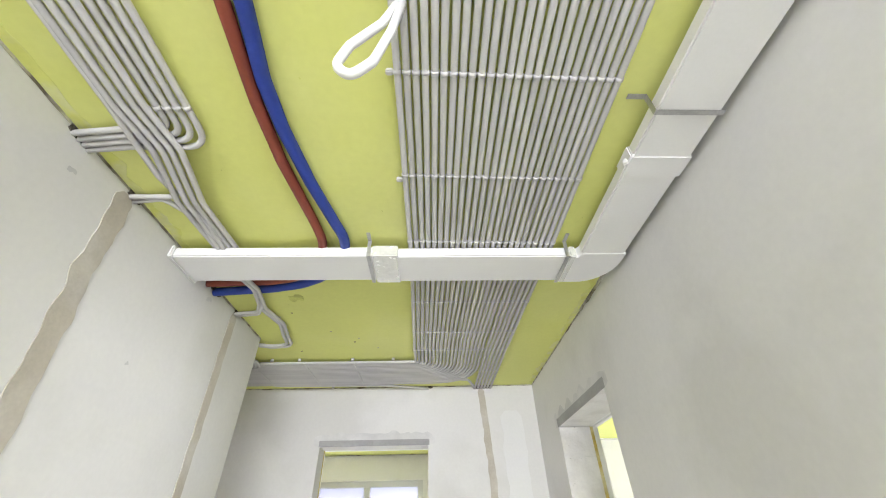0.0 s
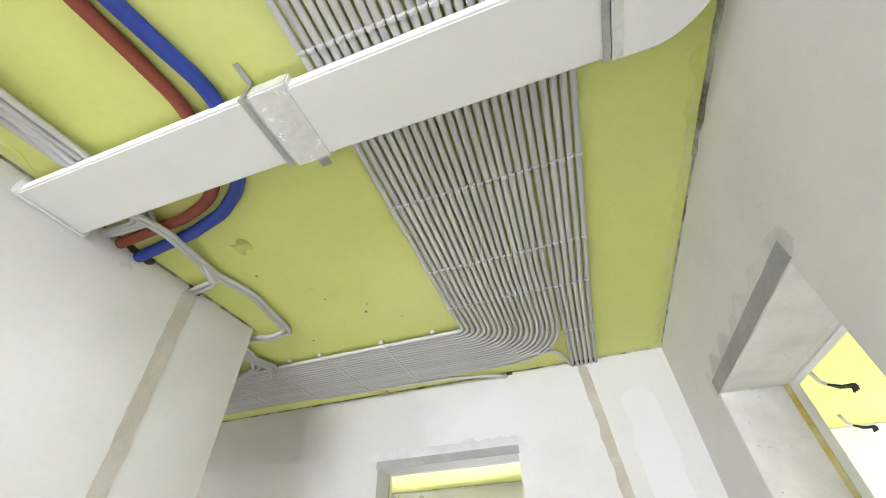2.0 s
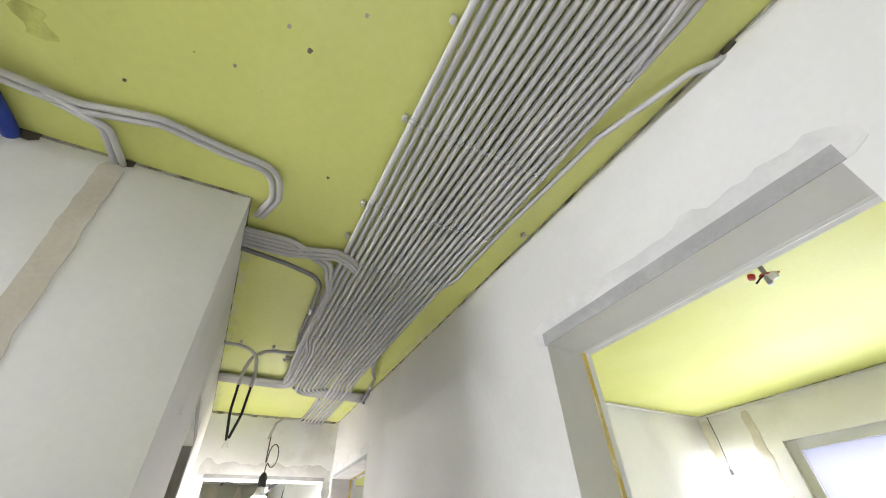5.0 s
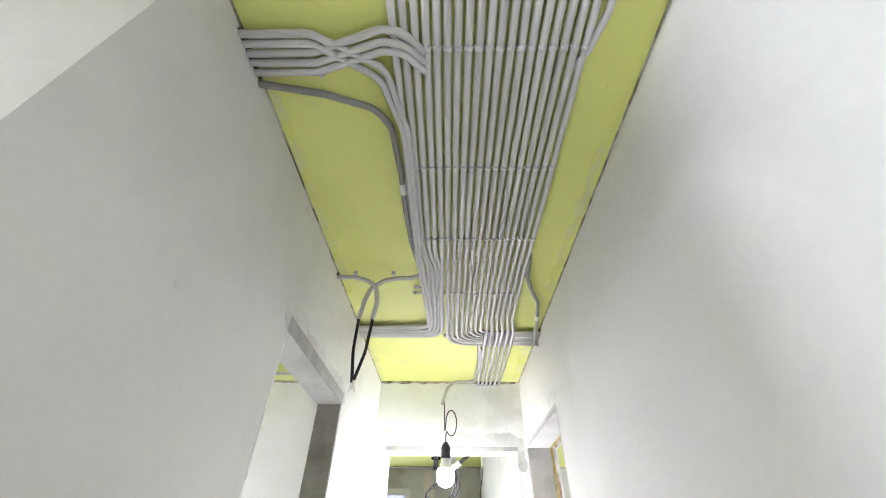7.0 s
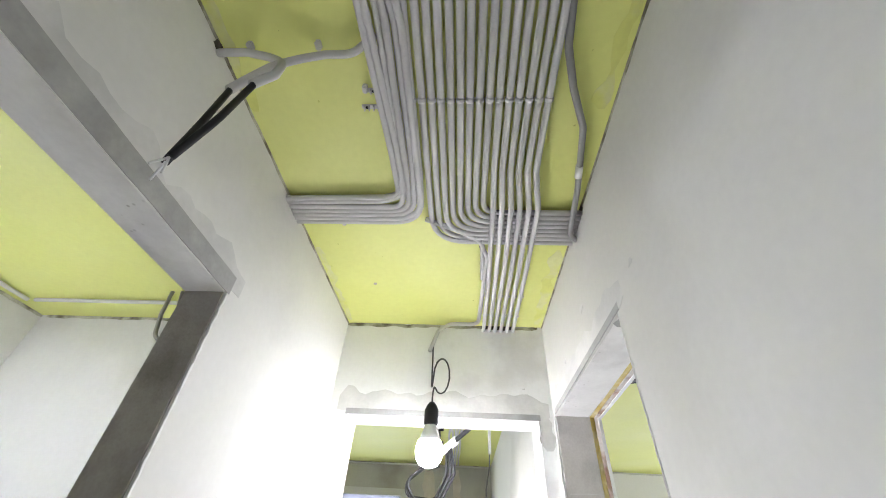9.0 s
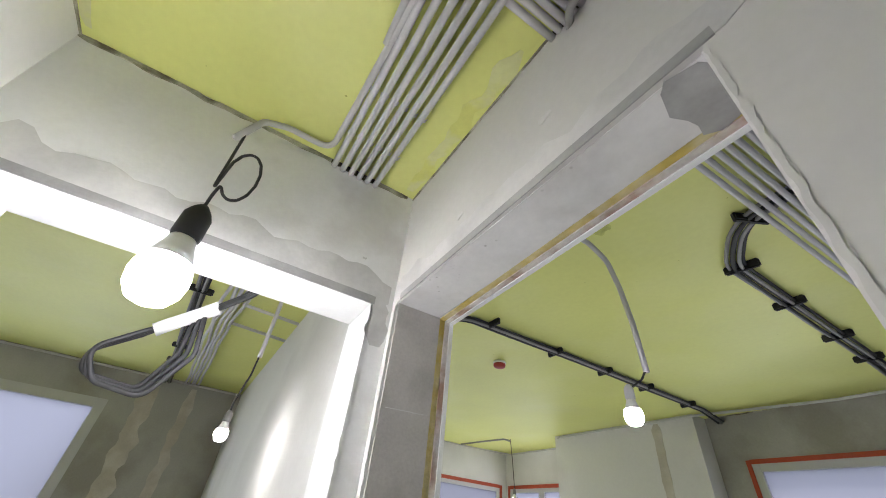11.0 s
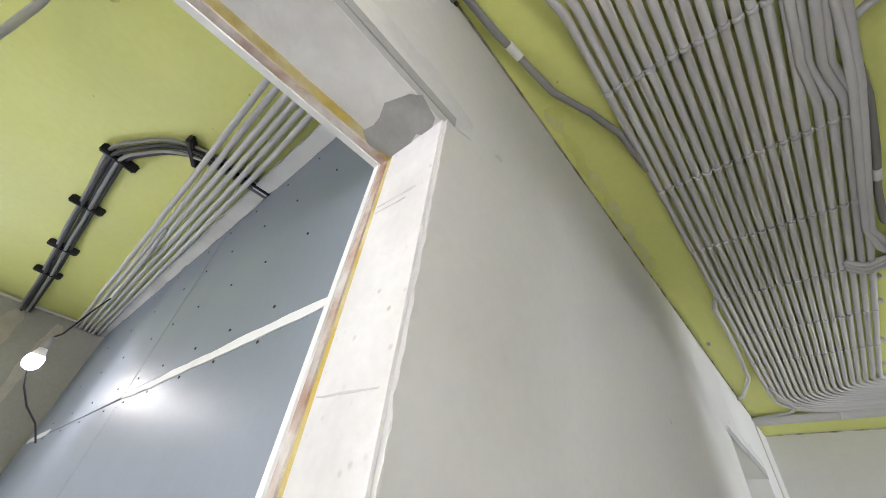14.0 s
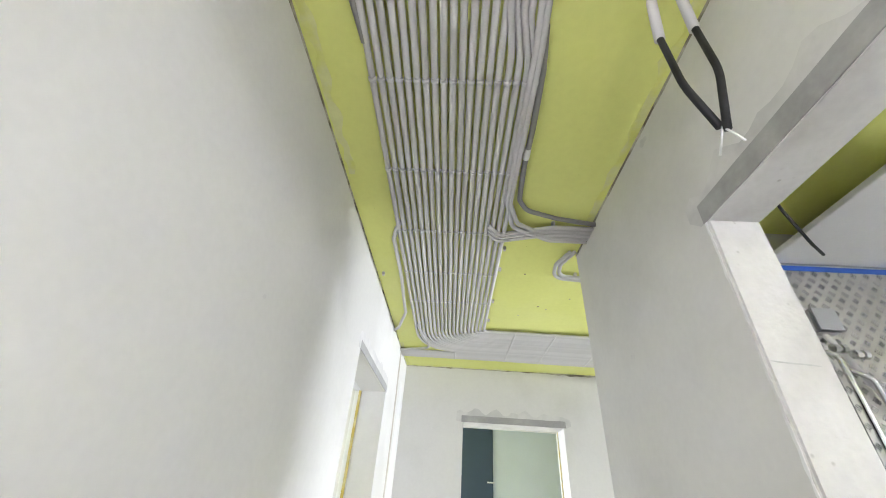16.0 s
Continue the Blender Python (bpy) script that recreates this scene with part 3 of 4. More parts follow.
# stains on the ceiling
for x, y, w, s in ((-0.908, 2.119, 0.09, 1), (-0.66, 2.784, 0.016, 2), (-3.85, 4.43, 0.16, 3), (-3.66, 4.41, 0.1, 4), (-3.98, 4.65, 0.08, 5), (-0.99, 2.316, 0.012, 6),
                   (-0.62, 2.72, 0.012, 7), (-0.8, 2.6, 0.012, 8), (-3.9, 2.95, 0.02, 9), (-1.1, 2.95, 0.012, 10), (-0.5, 2.9, 0.012, 11)):
    patch("ceiling_stain", STAIN if w > 0.05 else JOINT, "small dark stain on the painted ceiling", "z", H, [(x - w / 2, y), (x + w / 2, y + w * 0.1)], w * 0.8, -0.0015, s, 0.5, "stain", w / 6)


# fine specks in the ceiling paint, and pale plaster smeared on its edges
bm = bmesh.new()
rng = random.Random(7)
for x0, x1, y0, y1, n in ((-1.3, 0.9, 0.3, 3.8, 36), (-4.3, -1.3, 2.75, 3.85, 26), (-6.5, -3.4, 4.2, 7.4, 60), (-2.7, 1.0, 4.3, 7.5, 40)):
    for k in range(n):
        x, y, r = rng.uniform(x0, x1), rng.uniform(y0, y1), rng.uniform(0.0015, 0.005)
        bmesh.ops.create_circle(bm, cap_ends=True, segments=6, radius=r, matrix=pose(x, y, H - 0.001, 180, 0, rng.uniform(0, 60)) @ Matrix.Diagonal((1, rng.uniform(0.4, 1), 1, 1)))
tagged(part("ceiling_specks", bm, STAIN), "tiny dark specks in the ceiling paint", "stains", "", "stuff")
for x0, y0, x1, y1, w, sd in ((0.875, 1.9, 0.875, 3.8, 0.035, 1), (-4.3, 3.86, -3.6, 3.855, 0.05, 2), (-2.9, 3.85, -1.9, 3.85, 0.035, 3), (-2.9, 2.725, -1.5, 2.725, 0.035, 4), (-1.305, 0.3, -1.305, 1.9, 0.045, 5), (-4.3, 2.73, -3.6, 2.73, 0.03, 6), (0.2, 3.84, 0.85, 3.84, 0.03, 7)):
    patch("ceiling_smear", CEILING_SMEAR, "pale plaster smeared on the ceiling's edge", "z", H, [(x0, y0), (x1, y1)], w, -0.0012, sd, 1.0, "smear", 0.03)


# ---- conduits on the ceiling ----
R = 0.0113
ZC = H - 0.027
GREY_LABEL, GREY_CAT, MAIN = "light grey plastic conduit clipped to the green ceiling", "conduit", "corridor conduits"


def conduit(points, radius=0.06, mat=CONDUIT, r=R, group=MAIN, label=GREY_LABEL, seed=0.0, wobble=0.004):
    return line("conduit", points, r, mat, label, GREY_CAT, group, radius, wobble, seed)


def main_x(i):
    return -0.185 + 0.0293 * i


def west_y(i):
    return 3.135 + 0.0300 * i


for i in range(25):
    x = main_x(i)
    if i >= 19:
        xe = 0.335 + 0.030 * (i - 19)
        conduit([(x, -1.95, ZC), (x, 1.6, ZC), (xe + 0.003, 2.9, ZC), (xe, CN + 0.03, ZC)], 0.3, seed=i, wobble=0.003)
        continue
    xt, y = -0.215 + 0.0290 * i, west_y(i)
    ys = y if i >= 4 else 3.185 + 0.022 * i
    zd = ZC - (0.016 if i < 4 and i % 2 else 0)
    ROUND = 0.05 + 0.022 * i
    pts = [(x, -1.95, ZC), (x, 1.7, ZC), (xt, 2.85 - 0.01 * i, ZC), (xt, y, ZC), (-1.2, y, ZC), (-2.42 - 0.02 * i, y, ZC), (-2.58 - 0.02 * i, ys, zd)]
    rad = [0, 0.5, 0.4, ROUND, 0.5, 0.3, 0.15, 0.15, 0.1, 0.1]
    if i < 5:
        pts += [(-3.15, ys, zd), (-3.31 - 0.022 * i, ys - 0.01, ZC), (-3.31 - 0.022 * i, CS - 0.03, ZC)]
        rad[8] = 0.06 + 0.02 * i
    elif i < 13:
        k = i - 5
        pts += [(-3.20, ys, ZC), (-3.52 + 0.026 * k, ys, ZC), (-3.52 + 0.026 * k, CN + 0.03, ZC)]
        rad[8] = 0.16 - 0.012 * k
    else:
        yk = 3.545 + 0.035 * (i - 13)
        pts += [(-3.12, ys, ZC - 0.012), (-3.3, yk - 0.01, ZC - 0.021), (-3.75, yk, ZC - 0.006), (CX - 0.03, yk, ZC - 0.002)]
    conduit(pts, rad[:len(pts)], seed=i, wobble=0.002)

# branch out of the south wall that joins the bundle
for k in range(5):
    x0 = -1.50 - 0.027 * k
    if k < 2:
        conduit([(x0, CS - 0.03, ZC), (x0, 2.9, ZC), (-1.60 - 0.03 * k, 3.10 - 0.02 * k, ZC), (-1.8, 3.150 - 0.014 * k, ZC - 0.02), (-2.5, 3.155 - 0.014 * k, ZC - 0.02), (-3.05, 3.185 - 0.022 * k, ZC), (-3.24, 3.19 - 0.022 * k, ZC), (-3.275 + 0.02 * k, 3.1, ZC), (-3.285 + 0.02 * k, CS - 0.03, ZC)], 0.08, seed=30 + k)
    else:
        conduit([(x0, CS - 0.03, ZC), (x0, 2.9, ZC), (x0 + 0.06, 3.10, ZC), (x0 + 0.06, 3.16, ZC - 0.016), (x0 + 0.0, 3.22, ZC - 0.004)], 0.06, seed=30 + k)
# loop of two from the corner back along the wall
for k in range(2):
    d = 0.024 * k
    conduit([(-1.11 + d, 1.30, ZC), (-1.11 + d, 1.75, ZC - 0.03), (-1.07 + d, 1.92, ZC - 0.035), (-1.14 + d, 2.2, ZC), (-1.09 + d, 2.42, ZC), (-1.125 + d, 2.60 + d, ZC), (-1.14 + d, 2.76 + d, ZC), (-1.27, 2.78 + d, ZC), (-1.40, 2.735 + d, ZC)], 0.1, seed=50 + k)
    conduit([(CW - 0.03, 2.275 + d, ZC), (-1.18, 2.25 + d, ZC), (-1.12 + d, 2.12, ZC - 0.008)], 0.04, seed=52 + k)

# left bundle near the start
LEFT = "conduits beside the west wall"
for k in range(8):
    x = -1.115 + 0.0325 * k
    if k >= 4:
        j = k - 4
        conduit([(x, -1.95, ZC), (x, 0.80, ZC), (x, 0.905 + 0.024 * j, ZC), (-1.15, 0.905 + 0.024 * j, ZC), (CW - 0.03, 0.925 + 0.024 * j, ZC)], [0, 0.2, 0.05 + 0.012 * j, 0.2, 0], group=LEFT, seed=60 + k)
    else:
        xs = -1.15 + 0.032 * k
        z = ZC - 0.022
        if k == 0:
            conduit([(x, -1.95, ZC), (x, 0.8, z), (xs + 0.02, 1.1, z), (xs + 0.02, 1.235, ZC), (CW - 0.03, 1.235, ZC)], 0.04, group=LEFT, seed=60 + k)
        conduit([(x + 0.012, -1.95, ZC), (x + 0.012, 0.8, z), (x + 0.035, 0.98, z), (xs + 0.02, 1.25, z), (-1.135 + 0.033 * k, 1.6, ZC), (-1.135 + 0.033 * k, 1.79, ZC), (-1.16 + 0.02 * k, 1.835 + 0.012 * k, ZC), (CW - 0.03, 1.84 + 0.006 * k, ZC + 0.004)], [0, 0.12, 0.12, 0.12, 0.12, 0.035, 0.035, 0], group=LEFT, seed=64 + k)
conduit([(CW - 0.03, 1.262, ZC), (-1.2, 1.245, ZC), (-1.14, 1.34, ZC), (-1.12, 1.6, ZC)], 0.04, group=LEFT, seed=70)

# single conduits
SINGLE = "single conduits"
conduit([(-0.1, CN + 0.02, ZC), (-0.2, 3.82, ZC), (-0.5, 3.735, ZC), (-1.0, 3.715, ZC), (-1.45, 3.712, ZC), (-1.55, 3.685, ZC), (-1.6, 3.655, ZC + 0.006)], 0.05, group=SINGLE, seed=80)
conduit([(0.34, CN + 0.02, ZC), (0.31, 3.78, ZC), (0.25, 3.60, ZC), (0.12, 3.58, ZC), (-0.05, 3.62, ZC - 0.004), (-0.3, 3.665, ZC)], 0.06, group=SINGLE, seed=81)
conduit([(-1.64, CS - 0.03, ZC), (-1.68, 2.9, ZC), (-1.73, 3.05, ZC), (-1.80, 3.095, ZC), (-2.0, 3.108, ZC), (-2.2, 3.11, ZC - 0.002), (-2.42, 3.118, ZC), (-2.56, 3.135, ZC + 0.006)], 0.09, CONDUIT_DARK, group=SINGLE, label="dark grey corrugated conduit on the green ceiling", seed=82)
tape = part("tape_wrap", tube_mesh([Vector((-2.05, 3.1085, ZC)), Vector((-2.105, 3.109, ZC - 0.001))], 0.0135, 10), WHITE_PLASTIC, None, "", True)
tagged(tape, "white tape wrapped round a dark conduit", "tape")
conduit([(-2.70, CS - 0.02, ZC), (-2.70, 2.79, ZC), (-2.71, 2.86, ZC - 0.012), (-2.708, 2.915, 2.58), (-2.69, 2.934, 2.47), (-2.66, 2.928, 2.363)], 0.09, group=SINGLE, label="grey conduit end that hangs from the ceiling", seed=83, wobble=0.0)
conduit([(-2.66, 3.17, ZC), (-2.71, 3.10, ZC), (-2.71, 3.02, ZC), (-2.715, 2.95, ZC - 0.012), (-2.71, 2.89, 2.57), (-2.70, 2.868, 2.49), (-2.679, 2.858, 2.375)], 0.09, group=SINGLE, label="grey conduit end that hangs from the ceiling", seed=84, wobble=0.0)
line("hanging_cable", [(-2.663, 2.929, 2.375), (-2.653, 2.919, 2.20), (-2.651, 2.888, 2.075)], 0.0074, BLACK, "black cable that hangs from a conduit with bare wire ends", "cable", "hanging cables", 0.3, 0)
line("hanging_cable", [(-2.681, 2.858, 2.385), (-2.678, 2.857, 2.217), (-2.655, 2.880, 2.065)], 0.0074, BLACK, "black cable that hangs from a conduit with bare wire ends", "cable", "hanging cables", 0.3, 0)
for k, e in enumerate(((0.012, 0.01), (-0.006, -0.012), (0.002, 0.02))):
    line("bare_wire", [(-2.652, 2.884, 2.075), (-2.652 + e[0], 2.882 + e[1] / 2, 2.05), (-2.651 + e[0] * 2, 2.88 + e[1], 2.025)], 0.0022, WHITE_PLASTIC, "thin stripped wire end of a hanging cable", "wire", "bare wires", 0.01, 0, sides=5)
conduit([(-2.5, 3.68, ZC), (-2.7, 3.70, ZC), (-2.82, 3.74, ZC), (-2.95, 3.80, ZC), (-3.2, 3.84, ZC - 0.005), (-3.44, 3.86, ZC - 0.03), (-3.47, CN + 0.03, ZC - 0.03)], 0.08, CONDUIT_DARK, group=SINGLE, label="dark grey corrugated conduit with white tape", seed=85)
tape = part("tape_wrap", tube_mesh([Vector((-3.1, 3.825, ZC - 0.003)), Vector((-3.15, 3.832, ZC - 0.004))], 0.0135, 10), WHITE_PLASTIC, None, "", True)
tagged(tape, "white tape wrapped round a dark conduit", "tape")
conduit([(-3.55, 3.50, ZC), (-3.62, 3.53, ZC - 0.004), (-3.9, 3.52, ZC), (-4.27, 3.51, ZC), (-4.27, 3.35, ZC), (-4.24, 3.28, ZC - 0.06), (-4.22, 3.24, ZC - 0.2)], 0.06, group=SINGLE, label="grey conduit that carries the hanging bulb", seed=86)
conduit([(-3.38, 3.26, ZC), (-3.45, 3.40, ZC), (-3.52, 3.50, ZC - 0.002), (-3.8, 3.515, ZC)], 0.08, group=SINGLE, seed=87)


# rows of clips across the conduits
def saddle_mesh():
    bm = bmesh.new()
    rows = []
    for a in range(9):
        t = math.pi * (1 + a / 8)
        rows.append([bm.verts.new((r * math.cos(t), w, r * math.sin(t))) for r, w in ((0.0138, -0.007), (0.0138, 0.007), (0.0115, 0.007), (0.0115, -0.007))])
    for a, b in zip(rows, rows[1:]):
        for j in range(4):
            bm.faces.new((a[j], a[(j + 1) % 4], b[(j + 1) % 4], b[j]))
    bm.faces.new(rows[0]), bm.faces.new(rows[-1][::-1])
    bmesh.ops.recalc_face_normals(bm, faces=bm.faces)
    me = bpy.data.meshes.new("clip")
    bm.to_mesh(me)
    bm.free()
    me.materials.append(CLIP)
    me.shade_smooth()
    return me


SADDLE = saddle_mesh()


def clip_row(places, turn):
    row = thing("clip_row", "row of white plastic clips that hold conduits", "conduit clips", "clip rows", (*places[0], ZC))
    for x, y in places:
        ob = new("clip", SADDLE)
        ob.parent = row
        ob.matrix_local = pose(x - places[0][0], y - places[0][1], 0, 0, 0, turn)


for y in (-0.2, 0.25, 0.69, 1.11, 1.53):
    clip_row([(main_x(i), y + 0.02 * i / 25) for i in range(25)], 0)
for y, s in ((2.13, 0.35), (2.56, 0.72), (2.88, 1.0)):
    clip_row([(main_x(i) * (1 - s) + s * ((-0.215 + 0.029 * i) if i < 19 else (0.335 + 0.03 * (i - 19))), y) for i in range(25)], 0)
clip_row([(0.335 + 0.03 * i, 3.35) for i in range(6)], 0)
for x in (-0.72, -1.12, -1.54, -1.97):
    clip_row([(x, west_y(i)) for i in range(19)], 90)
clip_row([(-2.38, west_y(i)) for i in range(19)], 90)
clip_row([(-2.85, west_y(i)) for i in range(4, 19)], 90)
clip_row([(-3.95, 3.545 + 0.036 * i) for i in range(6)], 90)
clip_row([(-4.15, 3.545 + 0.036 * i) for i in range(6)], 90)
for y in (0.1, 0.45, 0.82):
    clip_row([(-1.115 + 0.0325 * k, y) for k in range(8)], 0)
for x, y in ((-0.73, 3.11), (-1.16, 3.11), (-1.38, 3.11), (-0.40, 3.11), (-1.14, 2.66), (-1.09, 2.37), (-2.82, 3.11), (-3.42, 2.9), (-2.69, 2.80), (-2.69, 3.0), (-1.62, 2.9), (-1.04, 3.83), (0.5, 2.52), (-0.21, 1.15), (-0.21, 0.7)):
    tagged(part("conduit_clip", boxes((x - 0.012, x + 0.012, y - 0.008, y + 0.008, H - 0.022, H), bevel=0.003), CLIP), "small plastic clip on the green ceiling", "clip", "loose clips")


def clip_rail(x, y0, y1):
    """The end of a perforated rail on which the clips sit."""
    t = thing("clip_rail", "end of a grey plastic clip rail beside the conduits", "clip rail", "clip rails", (x, y0, H))
    part("rail", boxes((-0.008, 0.008, 0, y1 - y0, -0.006, 0), bevel=0.002), CLIP, t)
    for k in range(2):
        yk = 0.018 + 0.03 * k
        part("jaw", boxes((-0.008, 0.008, yk - 0.009, yk - 0.006, -0.02, -0.0062), (-0.008, 0.008, yk + 0.006, yk + 0.009, -0.02, -0.0062), bevel=0.001), CLIP, t)
    part("screw", lathe([(0.004, -0.0062), (0.005, -0.009), (0.002, -0.0105)], 8, pose(0, 0.018, 0)), BLACK, t)


clip_rail(-2.885, 3.085, 3.19)
clip_rail(-2.83, 3.115, 3.19)

# ---- red and blue pipes ----
line("heating_pipe", [(-0.63, -1.95, 2.638), (-0.63, 0.4, 2.638), (-0.655, 0.8, 2.638), (-0.65, 1.05, 2.638), (-0.615, 1.38, 2.636), (-0.605, 1.52, 2.634), (-0.64, 1.67, 2.634), (-0.72, 1.79, 2.634), (-0.83, 1.86, 2.634), (-0.98, 1.895, 2.634), (-1.12, 1.90, 2.634), (CW - 0.05, 1.915, 2.634)], 0.021, RED_PIPE, "pipe in dark red foam insulation under the ceiling", "pipe", "heating pipes", 0.3, 0.003, 1, 16)
line("heating_pipe", [(-0.575, -1.95, 2.636), (-0.58, 0.5, 2.636), (-0.605, 0.72, 2.636), (-0.60, 0.9, 2.636), (-0.57, 1.15, 2.634), (-0.525, 1.38, 2.632), (-0.497, 1.51, 2.632), (-0.515, 1.63, 2.630), (-0.585, 1.755, 2.630), (-0.68, 1.85, 2.630), (-0.81, 1.92, 2.630), (-1.0, 1.965, 2.630), (CW - 0.05, 2.003, 2.630)], 0.024, BLUE_PIPE, "pipe in bright blue foam insulation under the ceiling", "pipe", "heating pipes", 0.3, 0.003, 2, 16)

# ---- flat white ventilation duct ----
duct = thing("ventilation_duct", "flat white plastic ventilation duct strapped under the ceiling", "air duct", "", (0, 1.68, 2.57))
DZ0, DZ1 = 2.568, 2.622


def duct_part(name, bm, mat, label=""):
    for v in bm.verts:
        v.co -= Vector((0, 1.68, 2.57))
    return part(name, bm, mat, duct, label)


duct_part("channel", boxes((CW - 0.1, -0.33, 1.565, 1.785, DZ0, DZ1), bevel=0.006), WHITE_PLASTIC)
duct_part("channel", boxes((-0.30, 0.60, 1.575, 1.800, DZ0, DZ1), bevel=0.006), WHITE_PLASTIC)
duct_part("channel", boxes((0.65, 0.865, -1.95, 1.02, DZ0, DZ1), bevel=0.006), WHITE_PLASTIC)
duct_part("channel", boxes((0.648, 0.863, 1.03, 1.56, DZ0, DZ1), bevel=0.006), WHITE_PLASTIC)
bm = bmesh.new()
outline = [(0.60, 1.59), (0.64, 1.585), (0.655, 1.555)] + [(0.872, 1.555), (0.872, 1.62)] + [(0.872 - 0.19 + 0.19 * math.cos(a), 1.62 + 0.195 * math.sin(a)) for a in (math.pi / 2 * k / 8 for k in range(1, 8))] + [(0.68, 1.812), (0.60, 1.812)]
lo = [bm.verts.new((x, y, DZ0 - 0.003)) for x, y in outline]
hi = [bm.verts.new((x, y, DZ1 + 0.003)) for x, y in outline]
bm.faces.new(lo[::-1]), bm.faces.new(hi)
for k in range(len(lo)):
    bm.faces.new((lo[k], lo[(k + 1) % len(lo)], hi[(k + 1) % len(lo)], hi[k]))
bmesh.ops.recalc_face_normals(bm, faces=bm.faces)
bmesh.ops.bevel(bm, geom=list(bm.edges), offset=0.004, segments=1, affect="EDGES")
duct_part("elbow", bm, WHITE_PLASTIC, "white plastic elbow of the duct")
duct_part("sleeve", boxes((-0.37, -0.245, 1.558, 1.806, DZ0 - 0.004, DZ1 + 0.004), bevel=0.005), FOIL, "connector wrapped in shiny foil tape")
duct_part("sleeve", boxes((0.60, 0.632, 1.572, 1.808, DZ0 - 0.005, DZ1 + 0.005), bevel=0.005), FOIL, "connector wrapped in shiny foil tape")
duct_part("sleeve", boxes((0.642, 0.872, 0.96, 1.06, DZ0 - 0.004, DZ1 + 0.004), bevel=0.005), WHITE_PLASTIC, "white connector of the duct")
duct_part("end_collar", boxes((CW + 0.0, CW + 0.02, 1.55, 1.80, DZ0 - 0.006, DZ1 + 0.006), bevel=0.006), WHITE_PLASTIC, "white foam round the duct's end")


def strap(x, y0, y1, up, along="y"):
    bands = [(x - 0.009, x + 0.009, y0 - 0.006, y1 + 0.006, DZ0 - 0.008, DZ0 - 0.0055), (x - 0.009, x + 0.009, y0 - 0.0085, y0 - 0.006, DZ0 - 0.008, H - 0.006 if up else DZ1)]
    bands.append((x - 0.009, x + 0.009, y0 - 0.07, y0 - 0.006, H - 0.009, H - 0.006))
    bm = boxes(*bands)
    if along == "x":
        bmesh.ops.transform(bm, matrix=Matrix(((0, 1, 0, 0), (1, 0, 0, 0), (0, 0, 1, 0), (0, 0, 0, 1))), verts=bm.verts)
        bmesh.ops.reverse_faces(bm, faces=bm.faces)
    duct_part("strap", bm, STEEL, "perforated galvanised steel strap")


strap(-0.385, 1.565, 1.79, True)
strap(0.585, 1.575, 1.80, True)
strap(0.78, 0.65, 0.865, True, "x")
strap(0.0, 0.65, 0.865, True, "x")

duct_part("strap_tail", boxes((-0.33, -0.295, 1.806, 1.865, DZ1 - 0.002, DZ1 + 0.001)), STEEL, "loose end of a steel strap")
duct_part("foam_bead", lathe([(0.004, -0.012), (0.012, -0.008), (0.013, 0.006), (0.005, 0.012)], 10, pose(0.642, 1.0, DZ0 + 0.01)), WHITE_PLASTIC, "bead of white foam")

# hanging white cord loop
line("cord_loop", [(-0.165, 0.5, 2.635), (-0.20, 0.5, 2.50), (-0.265, 0.5, 2.38), (-0.288, 0.505, 2.30), (-0.25, 0.505, 2.255), (-0.205, 0.5, 2.31), (-0.175, 0.5, 2.46), (-0.155, 0.5, 2.635)], 0.0115, WHITE_PLASTIC, "white cord loop that hangs from the conduits", "cord", "", 0.05, 0.0, 0, 10)


# ---- hanging bulbs ----
def hanging_bulb(at, scale, cord, label, group="hanging bulbs", lit=BULB_SMALL, socket=CONDUIT_DARK):
    """A lit bulb; at is the centre of its globe, cord the line from the socket up."""
    t = thing("hanging_bulb", label, "light bulb", group, at)
    prof = [(0.008, -0.031), (0.020, -0.026), (0.028, -0.014), (0.0305, 0.0), (0.0295, 0.01), (0.026, 0.022)]
    cap = [(0.0258, 0.0222), (0.021, 0.034), (0.017, 0.045), (0.0145, 0.055)]
    sc = Matrix.Diagonal((scale, scale, scale, 1))
    part("globe", lathe(prof, 20, sc), lit, t, "glowing white globe", True)
    part("base", lathe(cap, 20, sc), WHITE_PLASTIC, t, "white bulb base", True)
    part("socket", lathe([(0.015, 0.0555), (0.017, 0.06), (0.0165, 0.09), (0.012, 0.1), (0.006, 0.108)], 16, sc), socket, t, "lamp socket", True)
    pts = [Vector((0, 0, 0.106 * scale))] + [Vector(c) - Vector(at) for c in cord]
    part("cord", tube_mesh(rounded(pts, 0.03), 0.0045, 6), BLACK_CABLE, t, "black cord", True)
    return t


hanging_bulb((-4.22, 3.27, 1.93), 2.1, [(-4.22, 3.27, 2.20)] + [(-4.205, 3.312 - 0.042 * math.cos(a), 2.29 - 0.095 * math.sin(a)) for a in (0.6 + 0.48 * k for k in range(13))] + [(-4.225, 3.262, 2.22), (-4.225, 3.256, 2.46)], "large lit bulb on a looped black cord at the corridor's end", lit=BULB, socket=BLACK)
hanging_bulb((-4.084, 4.778, 1.916), 1.05, [(-4.075, 4.79, 2.02), (-4.05, 4.82, 2.05), (-4.034, 4.836, 2.09)], "lit bulb on a short cord below a grey conduit", socket=CONDUIT)
hanging_bulb((-3.53, 5.94, 1.962), 1.05, [(-3.51, 6.02, 2.12), (-3.47, 6.1, 2.3), (-3.44, 6.2, 2.42)], "lit bulb beside the blue plasterboard wall")
